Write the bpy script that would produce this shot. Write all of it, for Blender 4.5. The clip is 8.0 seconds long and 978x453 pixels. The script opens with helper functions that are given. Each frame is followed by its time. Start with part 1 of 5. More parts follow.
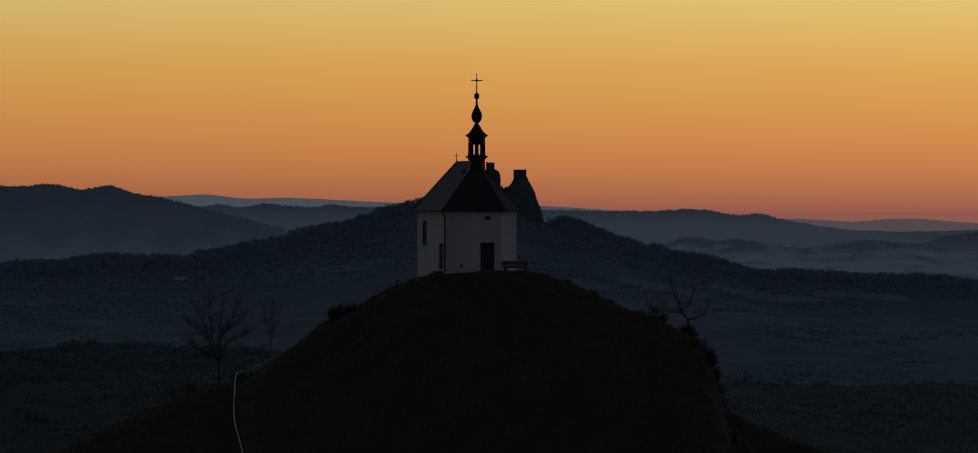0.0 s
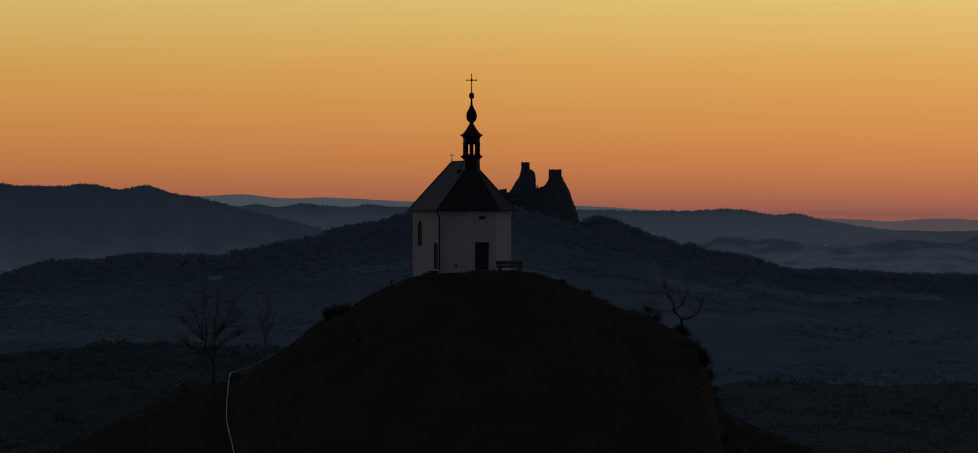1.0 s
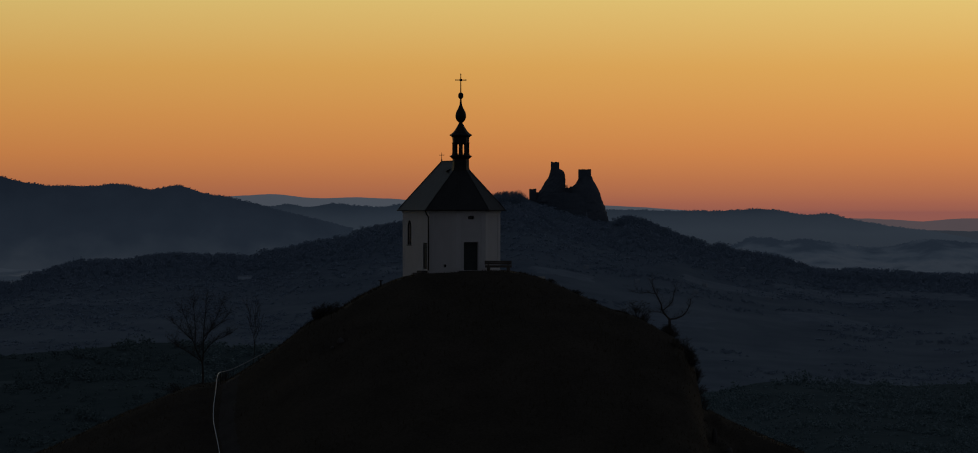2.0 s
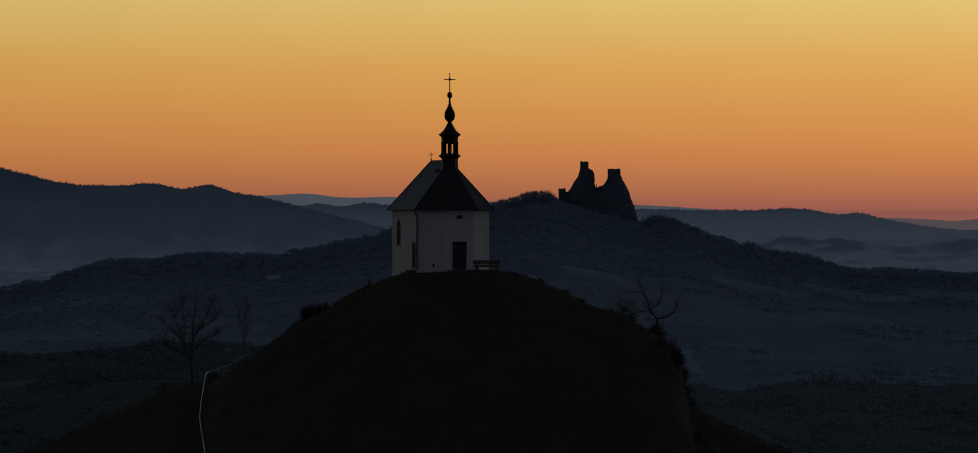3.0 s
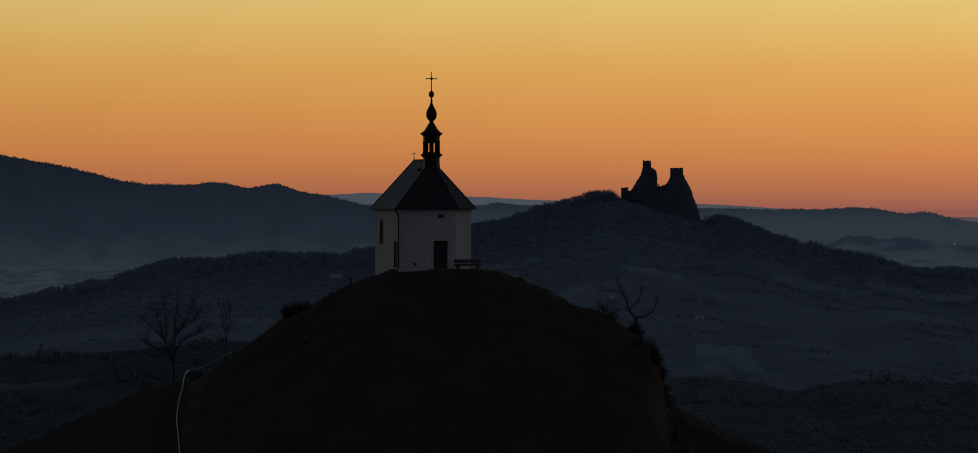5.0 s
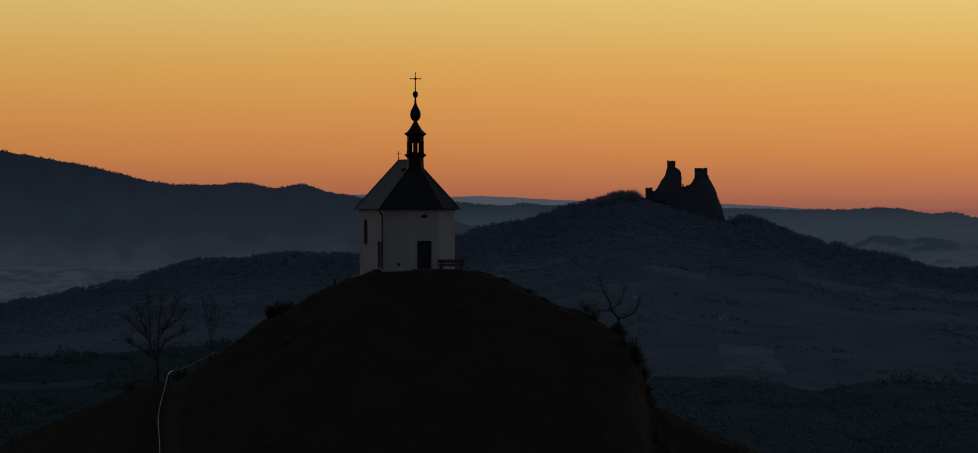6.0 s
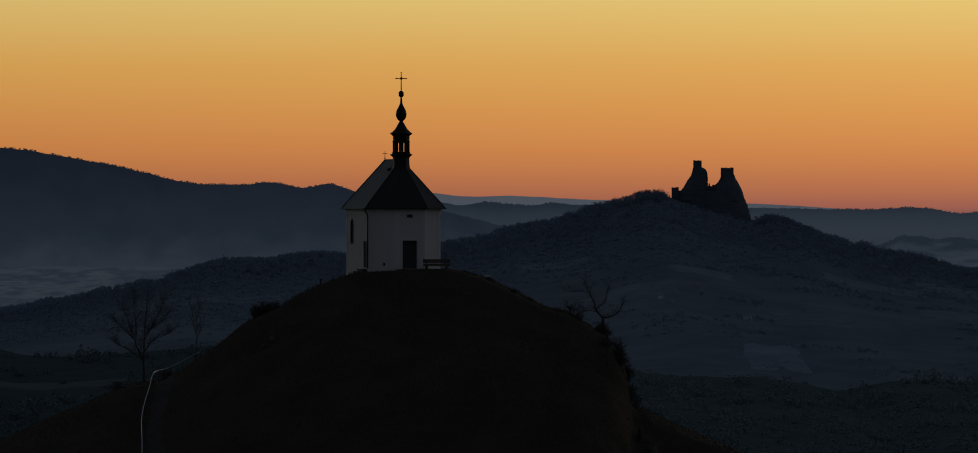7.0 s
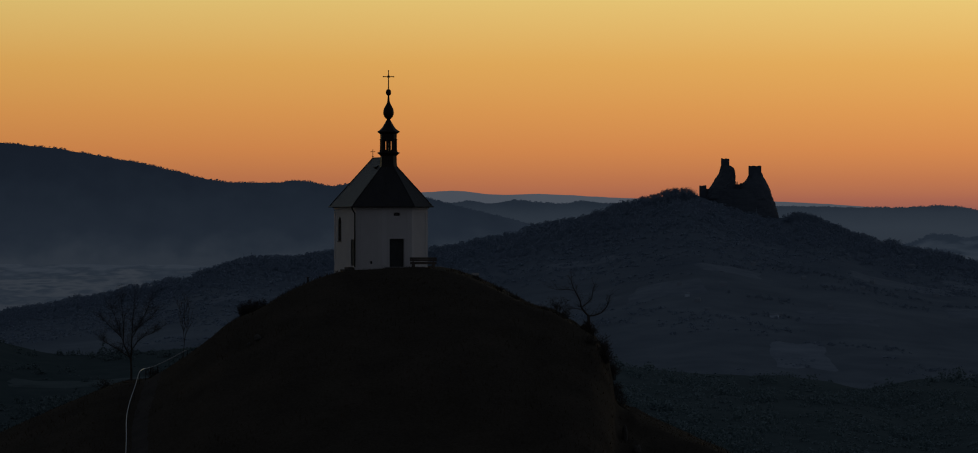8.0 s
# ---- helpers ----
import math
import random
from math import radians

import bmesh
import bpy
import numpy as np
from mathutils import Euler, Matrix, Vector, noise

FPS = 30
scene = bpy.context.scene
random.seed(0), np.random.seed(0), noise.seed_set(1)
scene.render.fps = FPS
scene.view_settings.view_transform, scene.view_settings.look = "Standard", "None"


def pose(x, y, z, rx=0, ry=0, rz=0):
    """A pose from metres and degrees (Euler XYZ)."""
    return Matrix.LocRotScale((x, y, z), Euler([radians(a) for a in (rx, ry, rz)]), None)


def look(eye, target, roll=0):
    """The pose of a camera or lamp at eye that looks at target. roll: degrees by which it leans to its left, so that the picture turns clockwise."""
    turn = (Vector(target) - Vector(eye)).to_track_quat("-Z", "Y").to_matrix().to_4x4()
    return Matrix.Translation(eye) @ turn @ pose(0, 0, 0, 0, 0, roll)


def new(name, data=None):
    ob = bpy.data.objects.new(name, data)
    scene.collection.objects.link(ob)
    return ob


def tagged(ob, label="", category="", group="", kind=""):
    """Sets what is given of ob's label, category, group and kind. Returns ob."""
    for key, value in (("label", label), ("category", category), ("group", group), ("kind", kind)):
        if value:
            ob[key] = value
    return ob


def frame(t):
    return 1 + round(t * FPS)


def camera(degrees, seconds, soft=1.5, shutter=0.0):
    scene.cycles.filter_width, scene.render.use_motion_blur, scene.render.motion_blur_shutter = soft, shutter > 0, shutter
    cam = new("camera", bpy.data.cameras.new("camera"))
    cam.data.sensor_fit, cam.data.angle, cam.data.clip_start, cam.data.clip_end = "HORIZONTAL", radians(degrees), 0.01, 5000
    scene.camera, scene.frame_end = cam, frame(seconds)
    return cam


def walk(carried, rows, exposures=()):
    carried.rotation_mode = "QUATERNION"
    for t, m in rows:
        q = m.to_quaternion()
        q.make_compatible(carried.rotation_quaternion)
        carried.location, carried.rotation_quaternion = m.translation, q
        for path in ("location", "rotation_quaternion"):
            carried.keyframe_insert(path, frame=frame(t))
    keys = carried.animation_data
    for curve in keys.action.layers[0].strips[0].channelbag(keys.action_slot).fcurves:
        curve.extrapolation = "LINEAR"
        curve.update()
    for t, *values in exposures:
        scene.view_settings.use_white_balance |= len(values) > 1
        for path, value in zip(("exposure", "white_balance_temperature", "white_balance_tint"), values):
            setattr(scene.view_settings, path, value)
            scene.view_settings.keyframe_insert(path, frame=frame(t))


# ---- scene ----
# The camera flies sideways, level, past a chapel 400 m away, with a long lens.
FOCAL = 8560.0
cam = camera(2 * math.degrees(math.atan(784 / FOCAL)), 8.0, soft=0.97)


def flight(t, spire, level):
    """Row of the path: spire and level are the places of the spire and of the eye's level in a view 1568 wide."""
    x = -13.83 + 3.457 * t
    ahead = spire + FOCAL * x / 400
    eye = (x, -400, 4.53)
    return t, look(eye, (x + (784 - ahead) / FOCAL, -399, 4.53 - (363 - level) / FOCAL))


walk(cam, [
    flight(0.0, 764.3, 340.0), flight(0.5, 763.0, 339.7), flight(1.0, 756.0, 339.6), flight(1.5, 747.4, 339.7),
    flight(3.0, 721.0, 338.6), flight(3.5, 712.3, 338.1), flight(4.0, 706.0, 337.2), flight(4.5, 701.2, 337.1),
    flight(6.0, 666.0, 337.4), flight(6.5, 655.0, 337.2), flight(7.0, 643.2, 336.9), flight(7.5, 632.5, 335.8),
    flight(8.0, 622.8, 334.0)],
    exposures=[(0.0, 0.0), (3.5, 0.03), (4.5, 0.07), (6.5, 0.08), (7.5, 0.10), (8.0, 0.15)])

# ---- light: the sky before sunrise, bright and orange low in the east, dim and blue behind the camera ----
world = bpy.data.worlds.new("twilight")
scene.world = world
world.use_nodes = True
wn, wl = world.node_tree.nodes, world.node_tree.links
wn.clear()
w_out = wn.new("ShaderNodeOutputWorld")
w_bg = wn.new("ShaderNodeBackground")
w_dir = wn.new("ShaderNodeTexCoord")
w_sep = wn.new("ShaderNodeSeparateXYZ")
wl.new(w_dir.outputs["Generated"], w_sep.inputs[0])


def w_math(op, a, b=0.0, c=0.0):
    n = wn.new("ShaderNodeMath")
    n.operation = op
    for i, v in enumerate((a, b, c)):
        if isinstance(v, (int, float)):
            n.inputs[i].default_value = v
        else:
            wl.new(v, n.inputs[i])
    return n.outputs[0]


def w_ramp(fac, stops):
    n = wn.new("ShaderNodeValToRGB")
    n.color_ramp.interpolation = "EASE" if len(stops) < 3 else "LINEAR"
    while len(n.color_ramp.elements) < len(stops):
        n.color_ramp.elements.new(0.5)
    for e, (p, c) in zip(n.color_ramp.elements, stops):
        e.position, e.color = p, (*c, 1)
    wl.new(fac, n.inputs[0])
    return n.outputs[0]


def w_mix(fac, a, b):
    n = wn.new("ShaderNodeMix")
    n.data_type = "RGBA"
    wl.new(fac, n.inputs[0])
    wl.new(a, n.inputs[6])
    wl.new(b, n.inputs[7])
    return n.outputs[2]


# square root of the height above the horizon spreads the low glow over the ramp
w_up = w_math("POWER", w_math("MAXIMUM", w_sep.outputs[2], 0.0), 0.5)
east = w_ramp(w_up, [
    (0.0, (0.255, 0.090, 0.072)), (0.040, (0.335, 0.113, 0.070)), (0.075, (0.455, 0.160, 0.066)), (0.105, (0.572, 0.216, 0.066)),
    (0.135, (0.632, 0.278, 0.075)), (0.165, (0.670, 0.355, 0.092)), (0.200, (0.705, 0.496, 0.160)), (0.25, (0.60, 0.52, 0.26)),
    (0.33, (0.30, 0.32, 0.27)), (0.45, (0.105, 0.135, 0.165)), (0.65, (0.040, 0.050, 0.066)), (1.0, (0.024, 0.029, 0.038))])
west = w_ramp(w_up, [
    (0.0, (0.037, 0.038, 0.044)), (0.3, (0.043, 0.045, 0.053)), (0.6, (0.036, 0.040, 0.052)), (1.0, (0.024, 0.029, 0.038))])
flank = w_ramp(w_up, [
    (0.0, (0.085, 0.082, 0.086)), (0.3, (0.095, 0.096, 0.104)), (0.6, (0.048, 0.053, 0.065)), (1.0, (0.024, 0.029, 0.038))])
turn = w_math("MULTIPLY_ADD", w_sep.outputs[1], 0.5, 0.5)
side = w_ramp(turn, [(0.62, (0, 0, 0)), (0.99, (1, 1, 1))])
abeam = w_ramp(turn, [(0.25, (0, 0, 0)), (0.62, (1, 1, 1))])
# the glow is a little stronger towards where the sun will rise
tilt = w_math("MULTIPLY_ADD", w_math("MINIMUM", w_math("MAXIMUM", w_sep.outputs[0], -0.14), 0.14), 0.85, 0.985)
w_sky = w_mix(side, w_mix(abeam, west, flank), east)
w_scl = wn.new("ShaderNodeVectorMath")
w_scl.operation = "SCALE"
wl.new(w_sky, w_scl.inputs[0])
wl.new(tilt, w_scl.inputs["Scale"])
wl.new(w_scl.outputs[0], w_bg.inputs[0])
w_bg.inputs[1].default_value = 1.0
wl.new(w_bg.outputs[0], w_out.inputs[0])


# ---- materials ----
def material(name, base, alt, rough=0.85, grain=8.0, patch=0.6, bump=0.25, depth=0.02, metal=0.0, glow=None, vary=0.0, spec=0.3):
    """A procedural surface of two colours: broad patches, fine grain and relief, in metres."""
    m = bpy.data.materials.new(name)
    m.use_nodes = True
    n, l = m.node_tree.nodes, m.node_tree.links
    b = n["Principled BSDF"]
    co = n.new("ShaderNodeTexCoord").outputs["Object"]

    def tex(scale, detail):
        t = n.new("ShaderNodeTexNoise")
        t.inputs["Scale"].default_value = scale
        t.inputs["Detail"].default_value = detail
        l.new(co, t.inputs["Vector"])
        return t.outputs["Fac"]

    big, fine = tex(patch, 4), tex(grain, 5)
    add = n.new("ShaderNodeMath")
    add.operation = "MULTIPLY_ADD"
    l.new(fine, add.inputs[0])
    add.inputs[1].default_value = 0.5
    half = n.new("ShaderNodeMath")
    half.operation = "MULTIPLY"
    l.new(big, half.inputs[0])
    half.inputs[1].default_value = 0.5
    l.new(half.outputs[0], add.inputs[2])
    mix_fac = add.outputs[0]
    if vary:
        info = n.new("ShaderNodeNewGeometry")
        v = n.new("ShaderNodeMath")
        v.operation = "MULTIPLY_ADD"
        l.new(info.outputs["Random Per Island"], v.inputs[0])
        v.inputs[1].default_value = vary
        l.new(mix_fac, v.inputs[2])
        mix_fac = v.outputs[0]
    ramp = n.new("ShaderNodeValToRGB")
    ramp.color_ramp.elements[0].position, ramp.color_ramp.elements[0].color = 0.36, (*base, 1)
    ramp.color_ramp.elements[1].position, ramp.color_ramp.elements[1].color = 0.64 + vary * 0.6, (*alt, 1)
    l.new(mix_fac, ramp.inputs[0])
    l.new(ramp.outputs[0], b.inputs["Base Color"])
    b.inputs["Roughness"].default_value = rough
    b.inputs["Metallic"].default_value = metal
    b.inputs["Specular IOR Level"].default_value = spec
    if bump:
        bp = n.new("ShaderNodeBump")
        bp.inputs["Strength"].default_value = bump
        bp.inputs["Distance"].default_value = depth
        l.new(fine, bp.inputs["Height"])
        l.new(bp.outputs[0], b.inputs["Normal"])
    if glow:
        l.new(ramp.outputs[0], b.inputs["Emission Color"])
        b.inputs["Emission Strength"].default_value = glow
    return m


M = {
    "plaster": material("lime_plaster", (0.715, 0.71, 0.705), (0.79, 0.785, 0.78), 0.9, 14, 0.9, 0.25, 0.01),
    "plinth": material("grey_plinth", (0.40, 0.38, 0.35), (0.52, 0.50, 0.46), 0.9, 20, 1.2, 0.4, 0.015),
    "strip": material("white_limewash", (0.75, 0.745, 0.74), (0.81, 0.805, 0.80), 0.85, 18, 1.0, 0.2, 0.008),
    "roof": material("roof_sheet", (0.030, 0.031, 0.033), (0.048, 0.049, 0.051), 0.46, 9, 0.8, 0.12, 0.01, 0.0, None, 0.15, 0.26),
    "copper": material("dark_copper", (0.020, 0.020, 0.020), (0.045, 0.043, 0.04), 0.5, 16, 2.0, 0.15, 0.005, 0.3),
    "iron": material("black_iron", (0.015, 0.015, 0.016), (0.035, 0.033, 0.032), 0.55, 30, 3.0, 0.1, 0.003, 0.6),
    "door": material("dark_oak", (0.050, 0.058, 0.058), (0.080, 0.090, 0.088), 0.7, 24, 2.0, 0.3, 0.004),
    "glass": material("old_glass", (0.008, 0.009, 0.010), (0.014, 0.015, 0.016), 0.12, 3, 0.7, 0.05, 0.003, 0.0, None, 0.0, 0.5),
    "stone": material("worn_stone", (0.22, 0.20, 0.18), (0.36, 0.33, 0.30), 0.9, 12, 1.0, 0.5, 0.02),
    "step": material("dark_stone", (0.085, 0.080, 0.072), (0.135, 0.126, 0.115), 0.9, 12, 1.0, 0.5, 0.02),
    "wood": material("weathered_wood", (0.10, 0.085, 0.07), (0.20, 0.17, 0.14), 0.8, 16, 1.5, 0.3, 0.005),
    "rail": material("galvanised_rail", (0.62, 0.63, 0.64), (0.78, 0.79, 0.80), 0.34, 14, 1.4, 0.1, 0.002, 0.9),
    "bark": material("bark", (0.060, 0.054, 0.047), (0.125, 0.112, 0.098), 0.95, 18, 1.5, 0.5, 0.01),
    "grass": material("winter_grass", (0.055, 0.048, 0.038), (0.091, 0.077, 0.06), 0.95, 5, 0.25, 0.5, 0.06, 0.0, None, 0.0, 0.04),
    "tuft": material("dry_tufts", (0.045, 0.034, 0.022), (0.095, 0.070, 0.042), 0.95, 6, 0.3, 0.0, 0.01, 0.0, None, 0.4, 0.02),
    "path": material("trodden_path", (0.046, 0.041, 0.036), (0.074, 0.066, 0.057), 0.95, 9, 0.8, 0.4, 0.02),
    # basalt raised and blued, taking on the painted haze of its hill
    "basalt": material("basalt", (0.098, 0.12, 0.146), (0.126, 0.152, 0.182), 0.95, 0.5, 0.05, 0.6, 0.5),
    # valley land blued and lightened: haze put into the base colour
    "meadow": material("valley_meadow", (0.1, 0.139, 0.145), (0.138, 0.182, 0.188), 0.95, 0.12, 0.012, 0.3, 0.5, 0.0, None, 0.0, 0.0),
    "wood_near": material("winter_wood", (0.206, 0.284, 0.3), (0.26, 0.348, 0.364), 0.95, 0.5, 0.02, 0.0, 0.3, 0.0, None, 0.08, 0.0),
    # same land in a darker copy: less painted haze on the nearer left
    "meadow_dark": material("less_hazed_meadow", (0.078, 0.112, 0.117), (0.115, 0.153, 0.157), 0.95, 0.12, 0.012, 0.3, 0.5, 0.0, None, 0.0, 0.0),
    "wood_dark": material("less_hazed_wood", (0.15, 0.212, 0.22), (0.195, 0.262, 0.268), 0.95, 0.5, 0.02, 0.0, 0.3, 0.0, None, 0.08, 0.0),
    # far trees: haze put into the base colour, brightened to offset the crowns' shade
    "wood_far": material("hazed_wood", (0.305, 0.386, 0.482), (0.35, 0.437, 0.537), 0.95, 0.3, 0.02, 0.0, 0.3, 0.0, None, 0.06, 0.0),
    # second, slightly darker tone of the same painted haze, for bare trees
    "twig_far": material("hazed_twigs", (0.27, 0.34, 0.425), (0.31, 0.39, 0.48), 0.95, 0.3, 0.02, 0.0, 0.3, 0.0, None, 0.06, 0.0),
    # farthest ridges: haze put into base colour and glow, pinker to the south
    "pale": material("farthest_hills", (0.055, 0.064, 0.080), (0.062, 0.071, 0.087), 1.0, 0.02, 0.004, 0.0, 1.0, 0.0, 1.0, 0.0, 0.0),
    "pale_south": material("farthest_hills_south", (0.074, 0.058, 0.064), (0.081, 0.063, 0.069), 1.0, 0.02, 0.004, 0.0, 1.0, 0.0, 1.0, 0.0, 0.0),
    # slope fields, blued and paled by haze put into the colour
    "field": material("hazed_field", (0.225, 0.276, 0.335), (0.305, 0.365, 0.428), 0.95, 0.12, 0.03, 0.2, 0.3, 0.0, None, 0.0, 0.0),
    # brightest field, its hazy white put into the base colour
    "pale_field": material("hazed_pale_field", (0.255, 0.312, 0.378), (0.345, 0.41, 0.485), 0.95, 0.10, 0.03, 0.2, 0.3, 0.0, None, 0.0, 0.0),
    "field_dark": material("near_field", (0.128, 0.173, 0.177), (0.173, 0.222, 0.226), 0.95, 0.12, 0.03, 0.2, 0.3, 0.0, None, 0.0, 0.0),
    # house walls and tiles carry the painted haze too, bluish and paled
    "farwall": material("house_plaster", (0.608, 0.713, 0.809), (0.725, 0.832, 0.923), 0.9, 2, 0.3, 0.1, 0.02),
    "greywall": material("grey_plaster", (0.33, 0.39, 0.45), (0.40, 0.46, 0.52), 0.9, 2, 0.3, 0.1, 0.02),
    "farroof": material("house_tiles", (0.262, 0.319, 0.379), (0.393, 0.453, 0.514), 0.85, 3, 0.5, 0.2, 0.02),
}


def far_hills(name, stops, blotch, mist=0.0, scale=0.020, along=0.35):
    """The blue distance behind the castle hill: dark crests, pale vale fields, haze and mist painted into its glow."""
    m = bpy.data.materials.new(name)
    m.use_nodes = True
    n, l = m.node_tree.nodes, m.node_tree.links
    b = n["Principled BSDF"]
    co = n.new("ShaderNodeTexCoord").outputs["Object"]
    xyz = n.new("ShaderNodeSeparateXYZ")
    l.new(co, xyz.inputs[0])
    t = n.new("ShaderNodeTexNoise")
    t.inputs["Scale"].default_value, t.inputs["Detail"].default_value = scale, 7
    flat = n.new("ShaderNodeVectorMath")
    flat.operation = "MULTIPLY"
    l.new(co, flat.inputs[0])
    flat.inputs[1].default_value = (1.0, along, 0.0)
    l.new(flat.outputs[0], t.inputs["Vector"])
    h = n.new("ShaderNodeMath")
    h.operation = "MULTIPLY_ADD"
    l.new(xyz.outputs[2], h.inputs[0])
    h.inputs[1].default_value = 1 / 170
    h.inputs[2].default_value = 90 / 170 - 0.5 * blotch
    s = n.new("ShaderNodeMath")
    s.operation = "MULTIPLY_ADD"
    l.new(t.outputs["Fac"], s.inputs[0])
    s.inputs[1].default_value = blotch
    # the painted mist pales the glow further towards the south
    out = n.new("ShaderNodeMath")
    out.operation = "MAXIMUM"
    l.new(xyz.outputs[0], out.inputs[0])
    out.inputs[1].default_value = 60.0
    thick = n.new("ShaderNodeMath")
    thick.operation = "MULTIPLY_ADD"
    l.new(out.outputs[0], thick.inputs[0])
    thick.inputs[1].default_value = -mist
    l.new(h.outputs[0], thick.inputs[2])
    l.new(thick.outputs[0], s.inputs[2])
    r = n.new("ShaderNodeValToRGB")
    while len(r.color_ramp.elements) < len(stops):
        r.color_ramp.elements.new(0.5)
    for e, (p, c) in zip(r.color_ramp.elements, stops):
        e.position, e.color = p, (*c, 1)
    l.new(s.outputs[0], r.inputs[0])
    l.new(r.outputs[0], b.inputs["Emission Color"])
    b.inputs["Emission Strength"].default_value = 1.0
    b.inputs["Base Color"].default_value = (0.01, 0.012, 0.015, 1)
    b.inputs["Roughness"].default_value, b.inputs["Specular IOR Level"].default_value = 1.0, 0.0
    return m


# stops are (height in metres, colour)


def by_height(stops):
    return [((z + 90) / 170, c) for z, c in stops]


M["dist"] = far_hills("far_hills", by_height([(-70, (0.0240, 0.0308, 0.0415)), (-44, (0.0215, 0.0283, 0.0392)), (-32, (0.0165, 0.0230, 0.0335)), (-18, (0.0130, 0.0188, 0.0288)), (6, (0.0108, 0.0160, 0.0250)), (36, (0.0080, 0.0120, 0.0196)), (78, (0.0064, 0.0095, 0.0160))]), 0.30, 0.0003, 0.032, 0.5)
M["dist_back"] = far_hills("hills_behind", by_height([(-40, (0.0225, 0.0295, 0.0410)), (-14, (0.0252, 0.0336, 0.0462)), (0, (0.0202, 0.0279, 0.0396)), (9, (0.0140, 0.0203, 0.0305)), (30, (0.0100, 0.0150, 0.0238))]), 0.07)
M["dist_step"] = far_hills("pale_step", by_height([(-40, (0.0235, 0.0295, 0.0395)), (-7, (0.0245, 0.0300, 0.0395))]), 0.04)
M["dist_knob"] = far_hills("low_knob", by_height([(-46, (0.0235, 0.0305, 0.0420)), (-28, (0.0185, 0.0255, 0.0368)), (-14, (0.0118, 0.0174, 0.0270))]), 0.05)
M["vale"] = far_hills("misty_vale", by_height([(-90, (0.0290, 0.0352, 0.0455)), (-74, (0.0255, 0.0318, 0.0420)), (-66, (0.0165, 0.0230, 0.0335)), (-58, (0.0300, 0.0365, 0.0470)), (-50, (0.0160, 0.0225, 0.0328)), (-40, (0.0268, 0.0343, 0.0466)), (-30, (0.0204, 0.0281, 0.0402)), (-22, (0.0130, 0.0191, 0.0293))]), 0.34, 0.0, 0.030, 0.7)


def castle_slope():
    """Hazed fields below, dark woodland floor towards the top, with a ragged border."""
    # paler low ground stands in for valley mist; the bluish tint is painted haze
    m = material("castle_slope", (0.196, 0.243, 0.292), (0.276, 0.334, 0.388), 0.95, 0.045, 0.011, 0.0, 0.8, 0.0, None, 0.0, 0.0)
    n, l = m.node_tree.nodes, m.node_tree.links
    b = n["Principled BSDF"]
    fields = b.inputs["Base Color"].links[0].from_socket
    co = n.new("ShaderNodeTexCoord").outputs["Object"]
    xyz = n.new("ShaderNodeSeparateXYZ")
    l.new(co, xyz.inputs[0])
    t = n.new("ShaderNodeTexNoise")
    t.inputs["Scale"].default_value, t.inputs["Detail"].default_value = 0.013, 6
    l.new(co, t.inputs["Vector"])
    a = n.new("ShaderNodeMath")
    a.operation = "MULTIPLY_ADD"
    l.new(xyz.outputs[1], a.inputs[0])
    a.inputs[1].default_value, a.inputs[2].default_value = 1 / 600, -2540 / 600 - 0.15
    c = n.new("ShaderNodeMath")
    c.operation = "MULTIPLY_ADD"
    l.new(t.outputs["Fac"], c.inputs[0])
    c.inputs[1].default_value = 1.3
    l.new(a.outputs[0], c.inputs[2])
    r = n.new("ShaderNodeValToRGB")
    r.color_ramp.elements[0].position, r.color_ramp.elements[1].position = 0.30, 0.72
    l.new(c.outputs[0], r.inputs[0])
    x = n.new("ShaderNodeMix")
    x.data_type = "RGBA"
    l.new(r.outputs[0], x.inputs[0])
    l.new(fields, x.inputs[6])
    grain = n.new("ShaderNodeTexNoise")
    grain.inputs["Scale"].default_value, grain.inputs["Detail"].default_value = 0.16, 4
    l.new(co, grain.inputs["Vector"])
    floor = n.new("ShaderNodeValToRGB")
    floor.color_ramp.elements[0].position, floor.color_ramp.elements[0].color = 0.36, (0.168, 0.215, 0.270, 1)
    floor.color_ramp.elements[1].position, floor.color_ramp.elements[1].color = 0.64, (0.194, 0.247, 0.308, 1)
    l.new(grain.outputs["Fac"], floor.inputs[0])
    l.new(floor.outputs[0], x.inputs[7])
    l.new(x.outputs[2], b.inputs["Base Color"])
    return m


M["hazed_slope"] = castle_slope()


# ---- helpers of this scene ----
def mesh_of(name, bm, mat, smooth=False):
    me = bpy.data.meshes.new(name)
    bm.to_mesh(me)
    bm.free()
    for m in (mat if isinstance(mat, (list, tuple)) else [mat]):
        me.materials.append(m)
    if smooth:
        me.shade_smooth()
    return me


def thing(name, at=(0, 0, 0), rz=0.0, label="", category="", group="", kind=""):
    ob = new(name)
    ob.matrix_world = pose(*at, 0, 0, rz)
    return tagged(ob, label, category, group, kind)


def part(name, bm, mat, parent, label="", smooth=False):
    ob = new(name, mesh_of(name, bm, mat, smooth))
    ob.parent = parent
    return tagged(ob, label)


